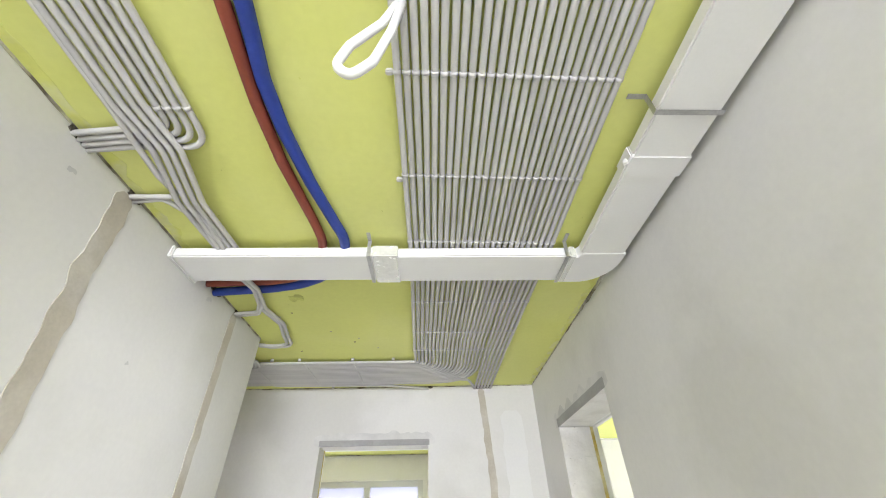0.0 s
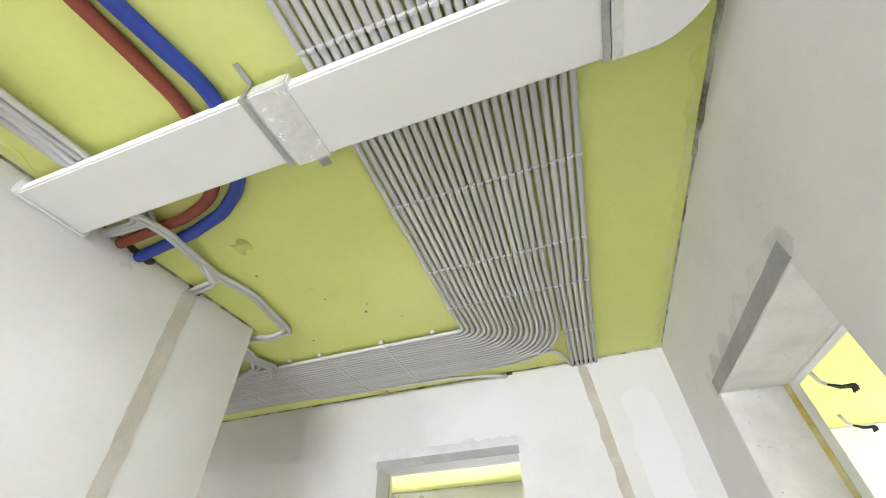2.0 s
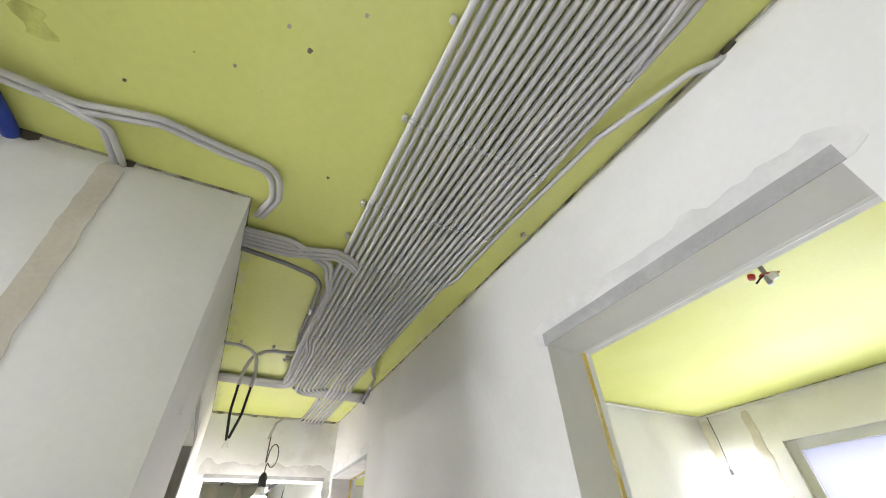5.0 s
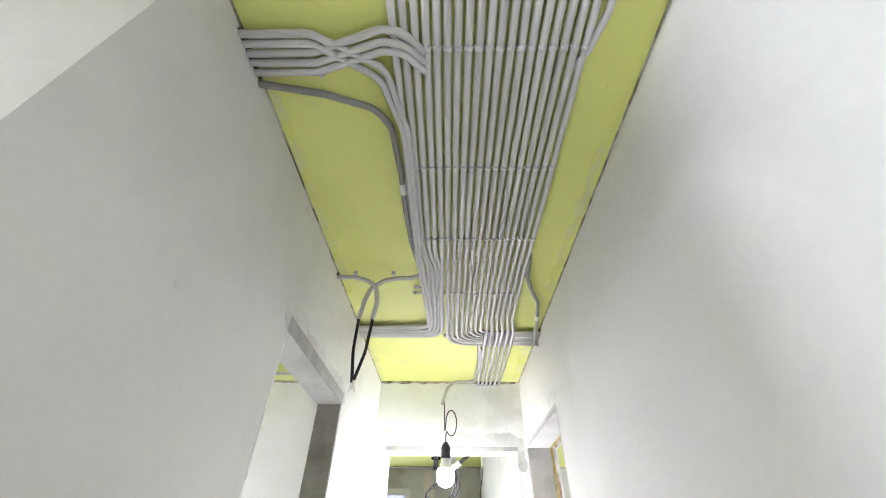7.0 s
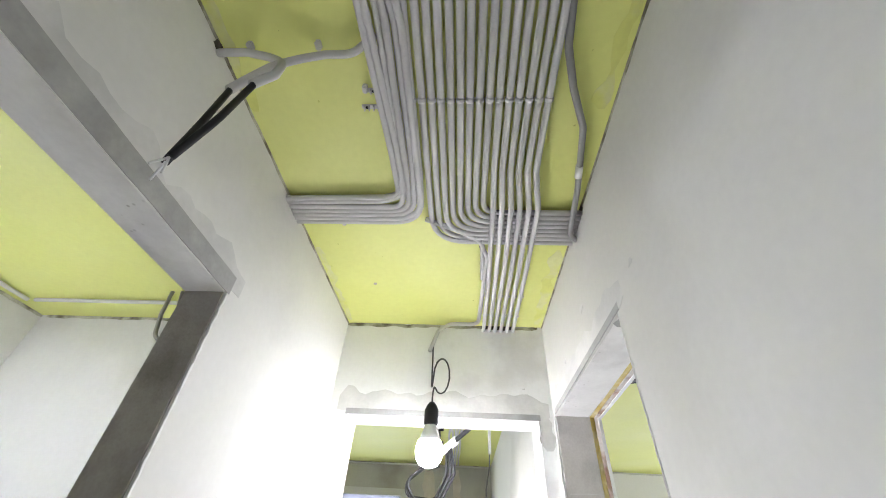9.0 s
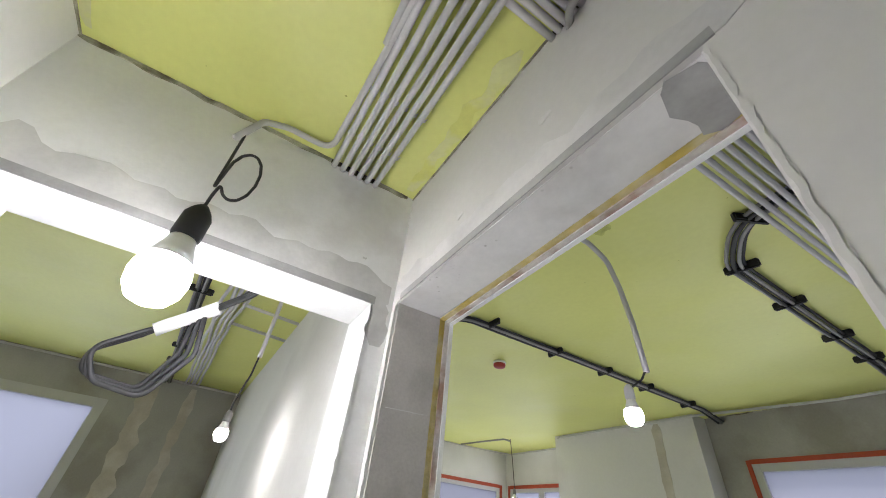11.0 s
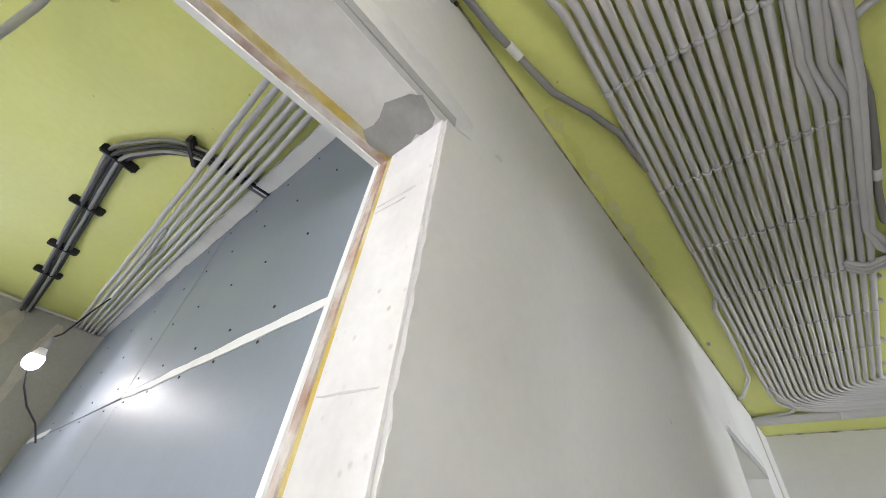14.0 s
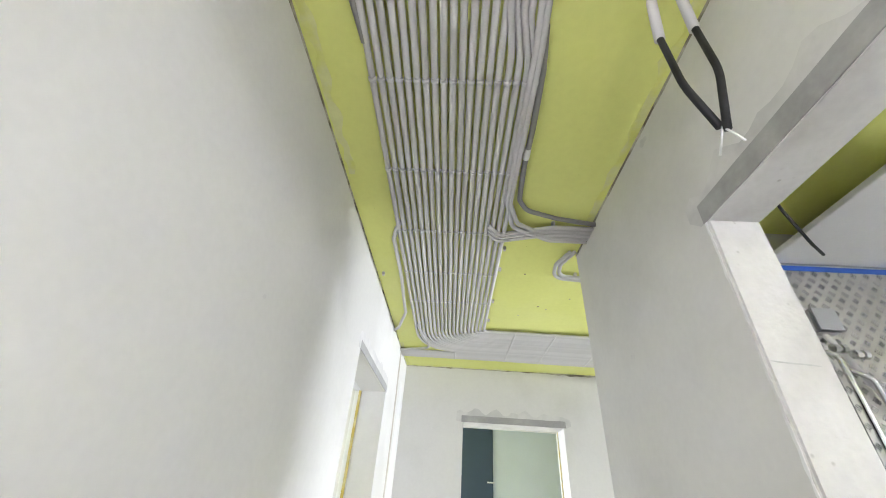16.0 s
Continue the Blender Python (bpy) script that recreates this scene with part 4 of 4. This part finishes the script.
hanging_bulb((-7.5, 7.2, 1.94), 1.2, [(-7.5, 7.2, 2.1), (-7.53, 7.2, 2.4), (-7.54, 7.18, 2.64)], "lit bulb in front of the corner window")
hanging_bulb((-5.43, 3.60, 1.80), 1.0, [(-5.42, 3.60, 1.95), (-5.40, 3.625, 2.08), (-5.39, 3.63, 2.2)], "lit bulb in the far room beside a pale wall")
hanging_bulb((-2.62, 7.55, 1.98), 1.2, [(-2.62, 7.56, 2.15), (-2.64, 7.6, 2.4), (-2.66, 7.62, 2.62)], "lit bulb close to the wall in the room behind the doorway", lit=BULB_BRIGHT)


hanging_bulb((-3.35, 1.25, 1.98), 1.3, [(-3.35, 1.25, 2.2), (-3.36, 1.26, 2.64)], "lit bulb in the closet", lit=BULB_BRIGHT)


line("hanging_cable", [(-3.53, 5.95, 1.93), (-3.50, 6.02, 1.88), (-3.44, 6.15, 1.83), (-3.36, 6.35, 1.80), (-3.30, 6.5, 1.74)], 0.004, BLACK_CABLE, "thin dark cable that sags beside a bulb to the blue wall", "cable", "hanging cables", 0.08, 0.01, 3, 6)


# ---- windows ----
def window(name, along, u0, u1, z0, z1, plane, face, label, bars=(), tape=None, film=FILM, w=0.09):
    """A plastic window; face: +1 or -1, the side of the room along the wall's normal."""
    t = thing(name, label, "window")
    tagged(t, kind="structure")
    d0, d1 = sorted((plane, plane + 0.06 * face))

    def bx(a0, a1, b0, b1, c0, c1):
        return (a0, a1, c0, c1, b0, b1) if along == "x" else (c0, c1, a0, a1, b0, b1)

    cells = [u0 + w, *[c for b in bars for c in (b - 0.05, b + 0.05)], u1 - w]
    part("window_frame", boxes(bx(u0, u0 + w, z0, z1, d0, d1), bx(u1 - w, u1, z0, z1, d0, d1), bx(u0 + w, u1 - w, z1 - w, z1, d0, d1), bx(u0 + w, u1 - w, z0, z0 + w, d0, d1), bevel=0.004), PVC, t)
    for b in bars:
        part("mullion", boxes(bx(b - 0.05, b + 0.05, z0 + w, z1 - w, d0, d1), bevel=0.004), PVC, t)
    m = (d0 + d1) / 2
    for a, b in zip(cells[::2], cells[1::2]):
        part("pane", boxes(bx(a - 0.005, b + 0.005, z0 + w, z1 - w, m - 0.01, m + 0.01)), film, t, "pane behind milky protective film").visible_shadow = False
    if tape:
        e0, e1 = sorted((plane + 0.055 * face, plane + 0.068 * face))
        part("sealing_tape", boxes(bx(u0 - 0.005, u0 + tape, z0, z1, e0, e1), bx(u1 - tape, u1 + 0.005, z0, z1, e0, e1), bx(u0 + tape, u1 - tape, z1 - tape, z1 + 0.005, e0, e1)), ORANGE, t, "orange sealing tape")


window("window_1", "x", -5.0, -3.98, 0.7, 2.28, NORTH - 0.02, -1, "plastic window with a milky pane and orange sealing tape", (), 0.03)
window("window_2", "x", -8.55, -7.3, 0.9, 2.22, 8.06, -1, "corner window with milky panes and orange tape", (-7.85,), 0.04)
window("window_3", "y", 5.6, 7.9, 0.9, 2.22, -8.66, 1, "corner window with milky panes and orange tape", (6.7,), 0.04)
window("window_4", "x", -2.1, -0.25, 0.9, 2.26, NORTH + 0.02, -1, "plastic window with two milky panes", (-1.2,))
window("window_5", "y", 0.9, 2.65, 0.8, 2.33, -8.66, 1, "plastic window with two milky panes", (1.68,))
# Unseen window, added only as an opening for the hall's fill light
window("window_added_hall", "x", -2.2, 2.2, 0.5, 2.5, -6.06, 1, "wide plastic window with milky panes, added out of view for light", (0.0,))
window("window_7", "y", 4.0, 5.8, 0.8, 2.3, 5.96, -1, "plastic window with milky panes", (4.9,))

# ---- blue plasterboard lining of the partition ----
board = tagged(new("wall_blue_board"), "blue-grey plasterboard lining with white filled joints", "plasterboard", "", "structure")
BX = -3.262
for y0, y1, z0, z1 in ((4.092, 5.33, 1.815, 2.655), (4.092, 5.33, 0.0, 1.81), (5.335, 7.66, 1.815, 2.655), (5.335, 7.66, 0.0, 1.81)):
    part("panel", boxes((BX, -3.19, y0, y1, z0, z1)), BOARD_BLUE, board)
joint_mat = PLASTER_WHITE
patch("board_joint", joint_mat, "white filled joint between blue boards", "x", BX, [(4.095, 1.812), (4.9, 1.812), (5.32, 1.815)], 0.024, -0.003, 41, 0.25, "joint")
patch("board_joint", joint_mat, "white filled joint between blue boards", "x", BX, [(6.7, 1.82), (7.5, 1.82)], 0.03, -0.003, 42, 0.25, "joint")
patch("board_edge_foam", joint_mat, "white foam joint along the blue wall's top", "z", H - 0.004, [(-3.295, 4.10), (-3.295, 5.0), (-3.292, 7.66)], 0.065, -0.03, 43, 0.2, "joint")
screw = boxes((BX - 0.003, BX, -0.003, 0.003, -0.003, 0.003), bevel=0.0008)
screw_ob = None
for y in (4.34, 4.55, 4.76, 5.01, 5.25, 5.5, 5.9, 6.3, 6.8):
    for z in (1.79, 1.87, 2.08, 2.33, 2.55):
        if screw_ob is None:
            screw_ob = part("screw", screw, BLACK, board)
            screw_ob.location = (0, y, z)
        else:
            s = new("screw", screw_ob.data)
            s.parent, s.location = board, (0, y + 0.01 * noise.noise((y, z, 3)), z)

# ---- room with the corner window: ceiling cables ----
BUNDLE = "thick bundle of dark cables clipped to the ceiling"


def cable_bundle(pts, n, spread, holders, radius=0.2, label=BUNDLE):
    """A bundle of dark cables with black holders (x, y, turn)."""
    t = thing("cable_bundle", label, "cable bundle", "cable bundles", (*pts[0][:2], H))
    off = Vector((pts[0][0], pts[0][1], H))
    for k in range(n):
        s = (k - (n - 1) / 2) * spread
        path = rounded(pts, radius)
        out = []
        for j, p in enumerate(path):
            d = (path[min(j + 1, len(path) - 1)] - path[max(j - 1, 0)]).normalized()
            out.append(p + Vector((-d.y, d.x, 0)) * s + Vector((0, 0, -0.012 * (k % 2))) - off)
        part("cable", tube_mesh(waver(out, 0.006, k), 0.0085, 7), (BLACK_CABLE, CONDUIT_DARK, BLACK_CABLE)[k % 3], t, "", True)
    for x, y, turn in holders:
        m = pose(x, y, H - 0.022, 0, 0, turn)
        m.translation -= off
        part("holder", box(bmesh.new(), -n * spread / 2 - 0.034, n * spread / 2 + 0.034, -0.012, 0.012, -0.02, 0.022, 0.006, m), BLACK, t, "black plastic cable holder")


cable_bundle([(-5.35, 4.15, H - 0.02), (-5.05, 4.72, H - 0.02), (-5.04, 5.5, H - 0.02), (-5.06, 7.3, H - 0.02), (-5.1, 7.66, H - 0.05)], 5, 0.013, [(-5.0, 4.86, 0), (-5.05, 5.47, 0), (-5.05, 6.0, 0), (-5.05, 6.5, 0), (-5.06, 7.1, 0)])
cable_bundle([(-3.24, 4.98, H - 0.02), (-3.6, 5.0, H - 0.02), (-3.77, 5.3, H - 0.02), (-3.77, 6.9, H - 0.02), (-3.78, 7.66, H - 0.05)], 5, 0.015, [(-3.755, 5.34, 10), (-3.57, 5.03, 60), (-3.77, 5.83, 0), (-3.77, 6.4, 0), (-3.775, 6.85, 0)], 0.3)
ROOM = "conduits in the room with the blue wall"
for k in range(6):
    x = -3.535 + 0.032 * k
    conduit([(x + 0.02, 4.0, ZC - 0.022), (x, 4.4, ZC - 0.022), (x + 0.02, 5.1, ZC - 0.036), (x + 0.04, 6.2, ZC - 0.02), (x + 0.07, 7.66, ZC - 0.01)], 0.4, group=ROOM, seed=100 + k)
conduit([(-4.085, 4.0, ZC), (-4.083, 4.37, ZC), (-4.06, 4.66, ZC), (-4.058, 4.77, 2.58), (-4.06, 4.825, 2.46), (-4.052, 4.85, 2.29), (-4.033, 4.836, 2.078)], 0.1, group=ROOM, label="grey conduit that ends above a hanging bulb", seed=110)
conduit([(-3.38, 7.55, ZC), (-4.2, 7.6, ZC), (-5.1, 7.45, ZC), (-5.3, 7.42, ZC), (-6.9, 7.42, ZC), (-7.0, 7.5, ZC), (-7.1, 7.9, ZC), (-8.4, 7.9, ZC), (-8.5, 7.0, ZC), (-8.45, 5.0, ZC)], 0.05, group=ROOM, seed=111)
conduit([(-8.45, 7.0, ZC), (-8.0, 7.05, ZC), (-7.6, 7.12, ZC), (-7.54, 7.18, ZC - 0.02)], 0.06, CONDUIT_DARK, group=ROOM, seed=112)
conduit([(-3.46, 5.6, ZC - 0.03), (-3.45, 5.8, ZC - 0.04), (-3.44, 6.05, 2.54), (-3.44, 6.21, 2.40)], 0.1, group=ROOM, seed=113)


def fire_detector(x, y):
    t = thing("fire_detector", "round fire detector with a red cap on the ceiling", "fire detector", "fire detectors", (x, y, H))
    part("base", lathe([(0.045, 0), (0.05, -0.006), (0.05, -0.016), (0.042, -0.02)], 24), WHITE_PLASTIC, t, "white base", True)
    part("cap", lathe([(0.046, -0.0202), (0.048, -0.03), (0.044, -0.043), (0.03, -0.05), (0.004, -0.052)], 24), RED, t, "red plastic cap", True)


fire_detector(-5.52, 5.34)

# ---- west room: cables over the door ----
cable_bundle([(-5.2, 3.15, H - 0.02), (-5.6, 3.2, H - 0.02), (-7.7, 3.1, H - 0.02), (-8.6, 3.06, H - 0.04)], 5, 0.015, [(-5.9, 3.19, 90), (-6.6, 3.155, 90), (-7.2, 3.13, 90), (-7.7, 3.1, 90)])
for k in range(5):
    conduit([(CX - 0.2, 3.55 + 0.035 * k, ZC), (-5.5, 3.36 + 0.035 * k, ZC), (-6.3, 3.3 + 0.03 * k, ZC), (-8.0, 3.26 + 0.03 * k, ZC), (-8.5, 3.24 + 0.03 * k, ZC)], 0.3, group="conduits in the west room", seed=120 + k, wobble=0.02)
conduit([(-5.9, 3.45, ZC), (-5.95, 3.84, ZC)], group="conduits in the west room", seed=130)
conduit([(-6.3, 3.42, ZC), (-6.35, 3.84, ZC)], group="conduits in the west room", seed=131)
conduit([(-8.55, 0.3, ZC), (-8.55, 3.8, ZC)], group="conduits in the west room", seed=132)
conduit([(-4.9, 3.62, ZC), (-5.2, 3.62, ZC), (-5.36, 3.63, 2.5), (-5.39, 3.63, 2.17)], group="conduits in the west room", seed=133)
loop = thing("taped_cables", "bunch of dark cables bound with white tape hanging below the ceiling", "cable bundle", "", (-4.60, 3.60, 2.64))
for k in range(3):
    o = 0.012 * (k - 1)
    way = [(-4.60, 3.60, 2.64), (-4.61, 3.56, 2.32), (-4.64, 3.464, 2.145), (-4.753, 3.35, 2.078), (-4.80, 3.22, 1.98 + o), (-4.82, 3.10 - o, 1.89), (-4.82, 3.13 + o, 1.81 - o), (-4.81, 3.284, 1.79 - o), (-4.77, 3.36 + o, 1.93), (-4.755, 3.345, 2.07)]
    part("cable", tube_mesh(rounded([Vector(p) + Vector((o, o, 0)) - Vector((-4.60, 3.60, 2.64)) for p in way], 0.05), 0.0085, 7), BLACK_CABLE, loop, "", True)
wrap = [Vector(p) - Vector((-4.60, 3.60, 2.64)) for p in ((-4.715, 3.39, 2.10), (-4.76, 3.34, 2.072), (-4.785, 3.27, 2.02), (-4.795, 3.235, 1.99))]
bm = tube_mesh(wrap, 0.024, 10)
for v in bm.verts:
    v.co += v.co.normalized() * 0.006 * noise.noise(v.co * 60)
part("tape", bm, WHITE_PLASTIC, loop, "crumpled white tape", True)

# ---- middle room: fittings seen through the doorway ----
MID = "conduits in the middle room"
conduit([(-2.75, 4.3, ZC), (-2.74, 7.62, ZC), (-2.6, 7.64, ZC), (0.9, 7.64, ZC)], 0.05, group=MID, seed=140)
conduit([(-2.72, 5.9, ZC), (-2.74, 7.0, ZC), (-2.7, 7.4, ZC - 0.02)], 0.05, group=MID, seed=141)
patch("filled_chase", CHASE, "beige filled cable chase in the plaster", "y", NORTH - 0.08, [(-2.75, 2.6), (-2.72, 1.2)], 0.1, -0.003, 51)
patch("filled_chase", CHASE, "beige filled cable chase in the plaster", "y", NORTH - 0.08, [(-2.3, 2.6), (-2.28, 1.2)], 0.09, -0.003, 52)
wires = thing("ceiling_outlet", "loose wires with red connectors at a ceiling outlet", "wires", "", (-0.71, 5.15, H))
part("stub", tube_mesh([Vector((0, 0, 0)), Vector((0.0, 0.01, -0.05))], 0.012, 8), CONDUIT_DARK, wires, "dark conduit stub", True)
for k in range(4):
    a = k * 1.5
    part("wire", tube_mesh(rounded([Vector((0, 0.01, -0.045)), Vector((0.03 * math.cos(a), 0.03 * math.sin(a), -0.06)), Vector((0.06 * math.cos(a), 0.05 * math.sin(a), -0.075))], 0.02), 0.005, 6), (RED, WHITE_PLASTIC, BLACK, RED)[k], wires, "", True)

part("connector", box(bmesh.new(), -0.062, -0.03, -0.03, 0.0, -0.085, -0.055, 0.005, pose(0, 0, 0, 0, 15, 30)), RED, wires, "red wire connector")
part("connector", box(bmesh.new(), 0.01, 0.05, -0.022, 0.006, -0.1, -0.062, 0.005, pose(0, 0, 0, 10, 0, -20)), WHITE_PLASTIC, wires, "white wire connector")
part("connector", box(bmesh.new(), -0.015, 0.012, 0.02, 0.05, -0.1, -0.05, 0.005, pose(0, 0, 0, 0, 0, 15)), GREY_BOX, wires, "grey wire connector")

# ---- east room: hanging cable ends ----
for x, y in ((2.0, 4.76), (2.64, 6.08)):
    t = thing("hanging_cable_end", "black cable end in a grey sleeve below the ceiling", "cable", "cable ends", (x, y, H))
    part("sleeve", tube_mesh([Vector((0, 0, 0)), Vector((0.02, 0.0, -0.07)), Vector((0.05, 0.0, -0.1))], 0.016, 8), CONDUIT, t, "", True)
    for k in range(3):
        part("wire", tube_mesh(rounded([Vector((0.05, 0, -0.1)), Vector((0.12, 0.02 * (k - 1), -0.13)), Vector((0.2, 0.03 * (k - 1), -0.13)), Vector((0.19, 0.03 * (k - 1), -0.17))], 0.02), 0.008, 6), BLACK, t, "", True)
conduit([(CE + 0.4, 6.5, ZC), (5.7, 6.5, ZC)], group="conduits in the east room", seed=150)
part_handle = tagged(part("wall_handle", boxes((4.20, 4.24, 2.60, 2.72, 1.79, 1.81), bevel=0.004), WHITE_PLASTIC), "short white handle on a navy panel", "handle")

# ---- closet: tread plate with water fittings ----
PX = -1.60
backing = tagged(part("wall_closet_east", boxes((PX, CW - 0.2, 0.66, CS - 0.13, 0, H)), PLASTER), "white plastered closet wall", "wall", "", "structure")
plate = thing("tread_plate", "ribbed aluminium tread plate on the closet wall", "metal plate", "", (PX, 1.75, 1.6))
part("sheet", boxes((-0.008, 0, -1.0, 0.8, -0.7, 0.87)), PLATE, plate)
verts, faces = [], []
for r in range(30):
    for c in range(32):
        y, z = -0.98 + c * 0.056 + (0.028 if r % 2 else 0), -0.1 + r * 0.032
        if y < 0.77 and z < 0.83:
            m = pose(-0.0078, y, z, 45 if r % 2 else -45)
            for q in (-0.0105, -0.0035, 0.0035, 0.0105):
                k = len(verts)
                verts += [m @ Vector((x, u * w, q + v * w)) for x, w in ((0, 1.0), (-0.0034, 0.7)) for u, v in ((-0.012, -0.0024), (0.012, -0.0024), (0.012, 0.0024), (-0.012, 0.0024))]
                faces += [(k + 4, k + 5, k + 6, k + 7)] + [(k + e, k + (e + 1) % 4, k + 4 + (e + 1) % 4, k + 4 + e) for e in range(4)]
me = bpy.data.meshes.new("ribs")
me.from_pydata([tuple(v) for v in verts], [], faces)
me.materials.append(CHROME)
ribs = new("ribs", me)
ribs.parent = plate
tagged(ribs, "raised bright ribs", kind="stuff")
part("edge_tape", boxes((-0.011, -0.0082, -1.0, 0.8, 0.845, 0.87)), BLUE_TAPE, plate, "bright blue masking tape")
tagged(part("ceiling_board", boxes((-2.45, PX - 0.02, 0.7, 1.95, 2.475, 2.50), bevel=0.003), WHITE_PLASTIC), "white board boxed under the closet ceiling", "panel")
enc = thing("junction_box", "light grey plastic junction box on the plate", "junction box", "", (PX - 0.008, 1.86, 2.18))
part("body", box(bmesh.new(), -0.05, 0, -0.05, 0.05, -0.05, 0.05, 0.008), GREY_BOX, enc)
part("lid", box(bmesh.new(), -0.062, -0.05, -0.052, 0.052, -0.052, 0.052, 0.006), GREY_BOX, enc)
valve = thing("leak_valve_drive", "yellow valve drive box with a dark dial", "valve drive", "", (PX - 0.06, 2.10, 2.08))
part("body", box(bmesh.new(), -0.05, 0.05, -0.04, 0.04, -0.065, 0.055, 0.012), YELLOW, valve)
part("dial", lathe([(0.02, 0), (0.02, 0.008), (0.016, 0.012)], 18, pose(-0.05, -0.01, -0.02, 0, -90, 0)), BLACK, valve, "dark dial", True)
part("print", boxes((-0.0515, -0.05, -0.02, 0.02, 0.02, 0.026), (-0.0515, -0.05, -0.015, 0.015, 0.006, 0.012)), BLACK, valve, "small dark print")
filt = thing("water_filter", "steel water filter cylinder with a black label", "water filter", "", (PX - 0.06, 1.975, 1.77))
part("body", lathe([(0.024, -0.22), (0.034, -0.2), (0.036, -0.18), (0.036, 0.22), (0.032, 0.235)], 24), CHROME, filt, "", True)
part("band", lathe([(0.038, 0.2), (0.041, 0.205), (0.041, 0.235), (0.038, 0.24), (0.016, 0.25)], 24), STEEL, filt, "steel clamp band", True)
part("label", lathe([(0.0363, -0.06), (0.0366, -0.055), (0.0366, 0.13), (0.0363, 0.135)], 24), BLACK, filt, "black label", True)
part("print", boxes((-0.0385, -0.0365, -0.012, 0.014, 0.10, 0.112), (-0.0385, -0.0365, -0.01, 0.01, 0.07, 0.074)), WHITE_PLASTIC, filt, "pale print bars")
for k, (y, r, z0, z1) in enumerate(((1.885, 0.011, 1.2, 2.03), (2.045, 0.011, 1.2, 2.03), (2.13, 0.013, 1.0, 2.0), (1.80, 0.009, 1.1, 1.95))):
    line("water_pipe", [(PX - 0.06, y, z0), (PX - 0.06, y, z1), (PX - 0.06, y + 0.08, z1 + 0.03)], r, CHROME, "polished steel water pipe on the plate", "pipe", "closet pipes", 0.03, 0, k, 12)
gauge = thing("pressure_gauge", "round pressure gauge with a white dial", "pressure gauge", "", (PX - 0.09, 2.055, 1.83))
part("case", lathe([(0.026, 0), (0.03, 0.003), (0.03, 0.022), (0.027, 0.024)], 24, pose(0, 0, 0, 0, -90, 0)), CHROME, gauge, "", True)
part("dial", lathe([(0.025, 0.0242), (0.025, 0.0255)], 24, pose(0, 0, 0, 0, -90, 0)), WHITE_PLASTIC, gauge, "white dial")
part("needle", boxes((-0.0275, -0.026, -0.002, 0.002, -0.004, 0.018)), BLACK, gauge, "black needle")
for y, z in ((2.02, 1.95), (1.87, 2.06), (1.8, 2.04), (2.03, 1.72), (1.95, 2.06)):
    tagged(part("pipe_fitting", lathe([(0.012, -0.025), (0.019, -0.024), (0.019, -0.008), (0.014, -0.007), (0.014, 0.007), (0.019, 0.008), (0.019, 0.024), (0.012, 0.025)], 8, pose(PX - 0.06, y, z, 90, 0, 0)), CHROME), "chromed pipe fitting on the plate", "pipe fitting", "fittings")
tagged(part("valve_knob", lathe([(0.006, 0), (0.02, 0.004), (0.021, 0.016), (0.016, 0.022)], 10, pose(PX - 0.085, 2.03, 1.955, 0, -90, 0)), GREEN), "green valve knob on a fitting", "valve knob")
line("red_hose", [(PX - 0.06, 2.03, 1.68), (PX - 0.07, 2.02, 1.4), (PX - 0.06, 2.03, 1.0)], 0.011, RED_PIPE, "red water hose below a fitting", "hose", "", 0.1, 0)
line("red_hose", [(PX - 0.05, 2.22, 2.45), (PX - 0.06, 2.20, 2.25), (PX - 0.06, 2.12, 2.12)], 0.014, RED_PIPE, "dark red hose beside the yellow box", "hose", "", 0.1, 0)
for k in range(4):
    conduit([(PX - 0.05 - 0.1 * k, 2.45, ZC), (PX - 0.02, 2.2 - 0.06 * k, 2.5), (PX - 0.03, 2.12 - 0.05 * k, 2.4), (PX - 0.03, 2.03 - 0.03 * k - (0.28 if k == 3 else 0), 2.22 - (0.6 if k == 3 else 0))], 0.06, group="conduits in the closet", label="grey conduit bent down over the metal plate", seed=160 + k)
line("hanging_cable", [(-2.1, 2.3, 2.64), (-1.95, 2.1, 2.5), (-1.85, 1.95, 2.42), (-1.78, 1.85, 2.42)], 0.006, BLACK, "black cable with a bare end in the closet", "cable", "hanging cables", 0.1, 0)
conduit([(-2.4, 2.55, ZC), (-2.4, 2.25, ZC), (-1.7, 2.2, ZC)], 0.05, CONDUIT, group="conduits in the closet", seed=170)
conduit([(-4.1, 0.85, ZC), (-4.1, 2.5, ZC)], group="conduits in the closet", seed=171)
conduit([(-3.7, 0.8, ZC), (-4.1, 0.8, ZC)], group="conduits in the closet", seed=172)
line("hanging_cable", [(-4.0, 1.77, 2.645), (-4.0, 1.78, 2.5), (-4.0, 1.81, 2.38), (-4.0, 1.85, 2.345), (-4.0, 1.872, 2.40), (-4.0, 1.86, 2.52), (-4.0, 1.83, 2.645)], 0.0105, CONDUIT_DARK, "grey cable loop that hangs in the closet", "cable", "", 0.06, 0)
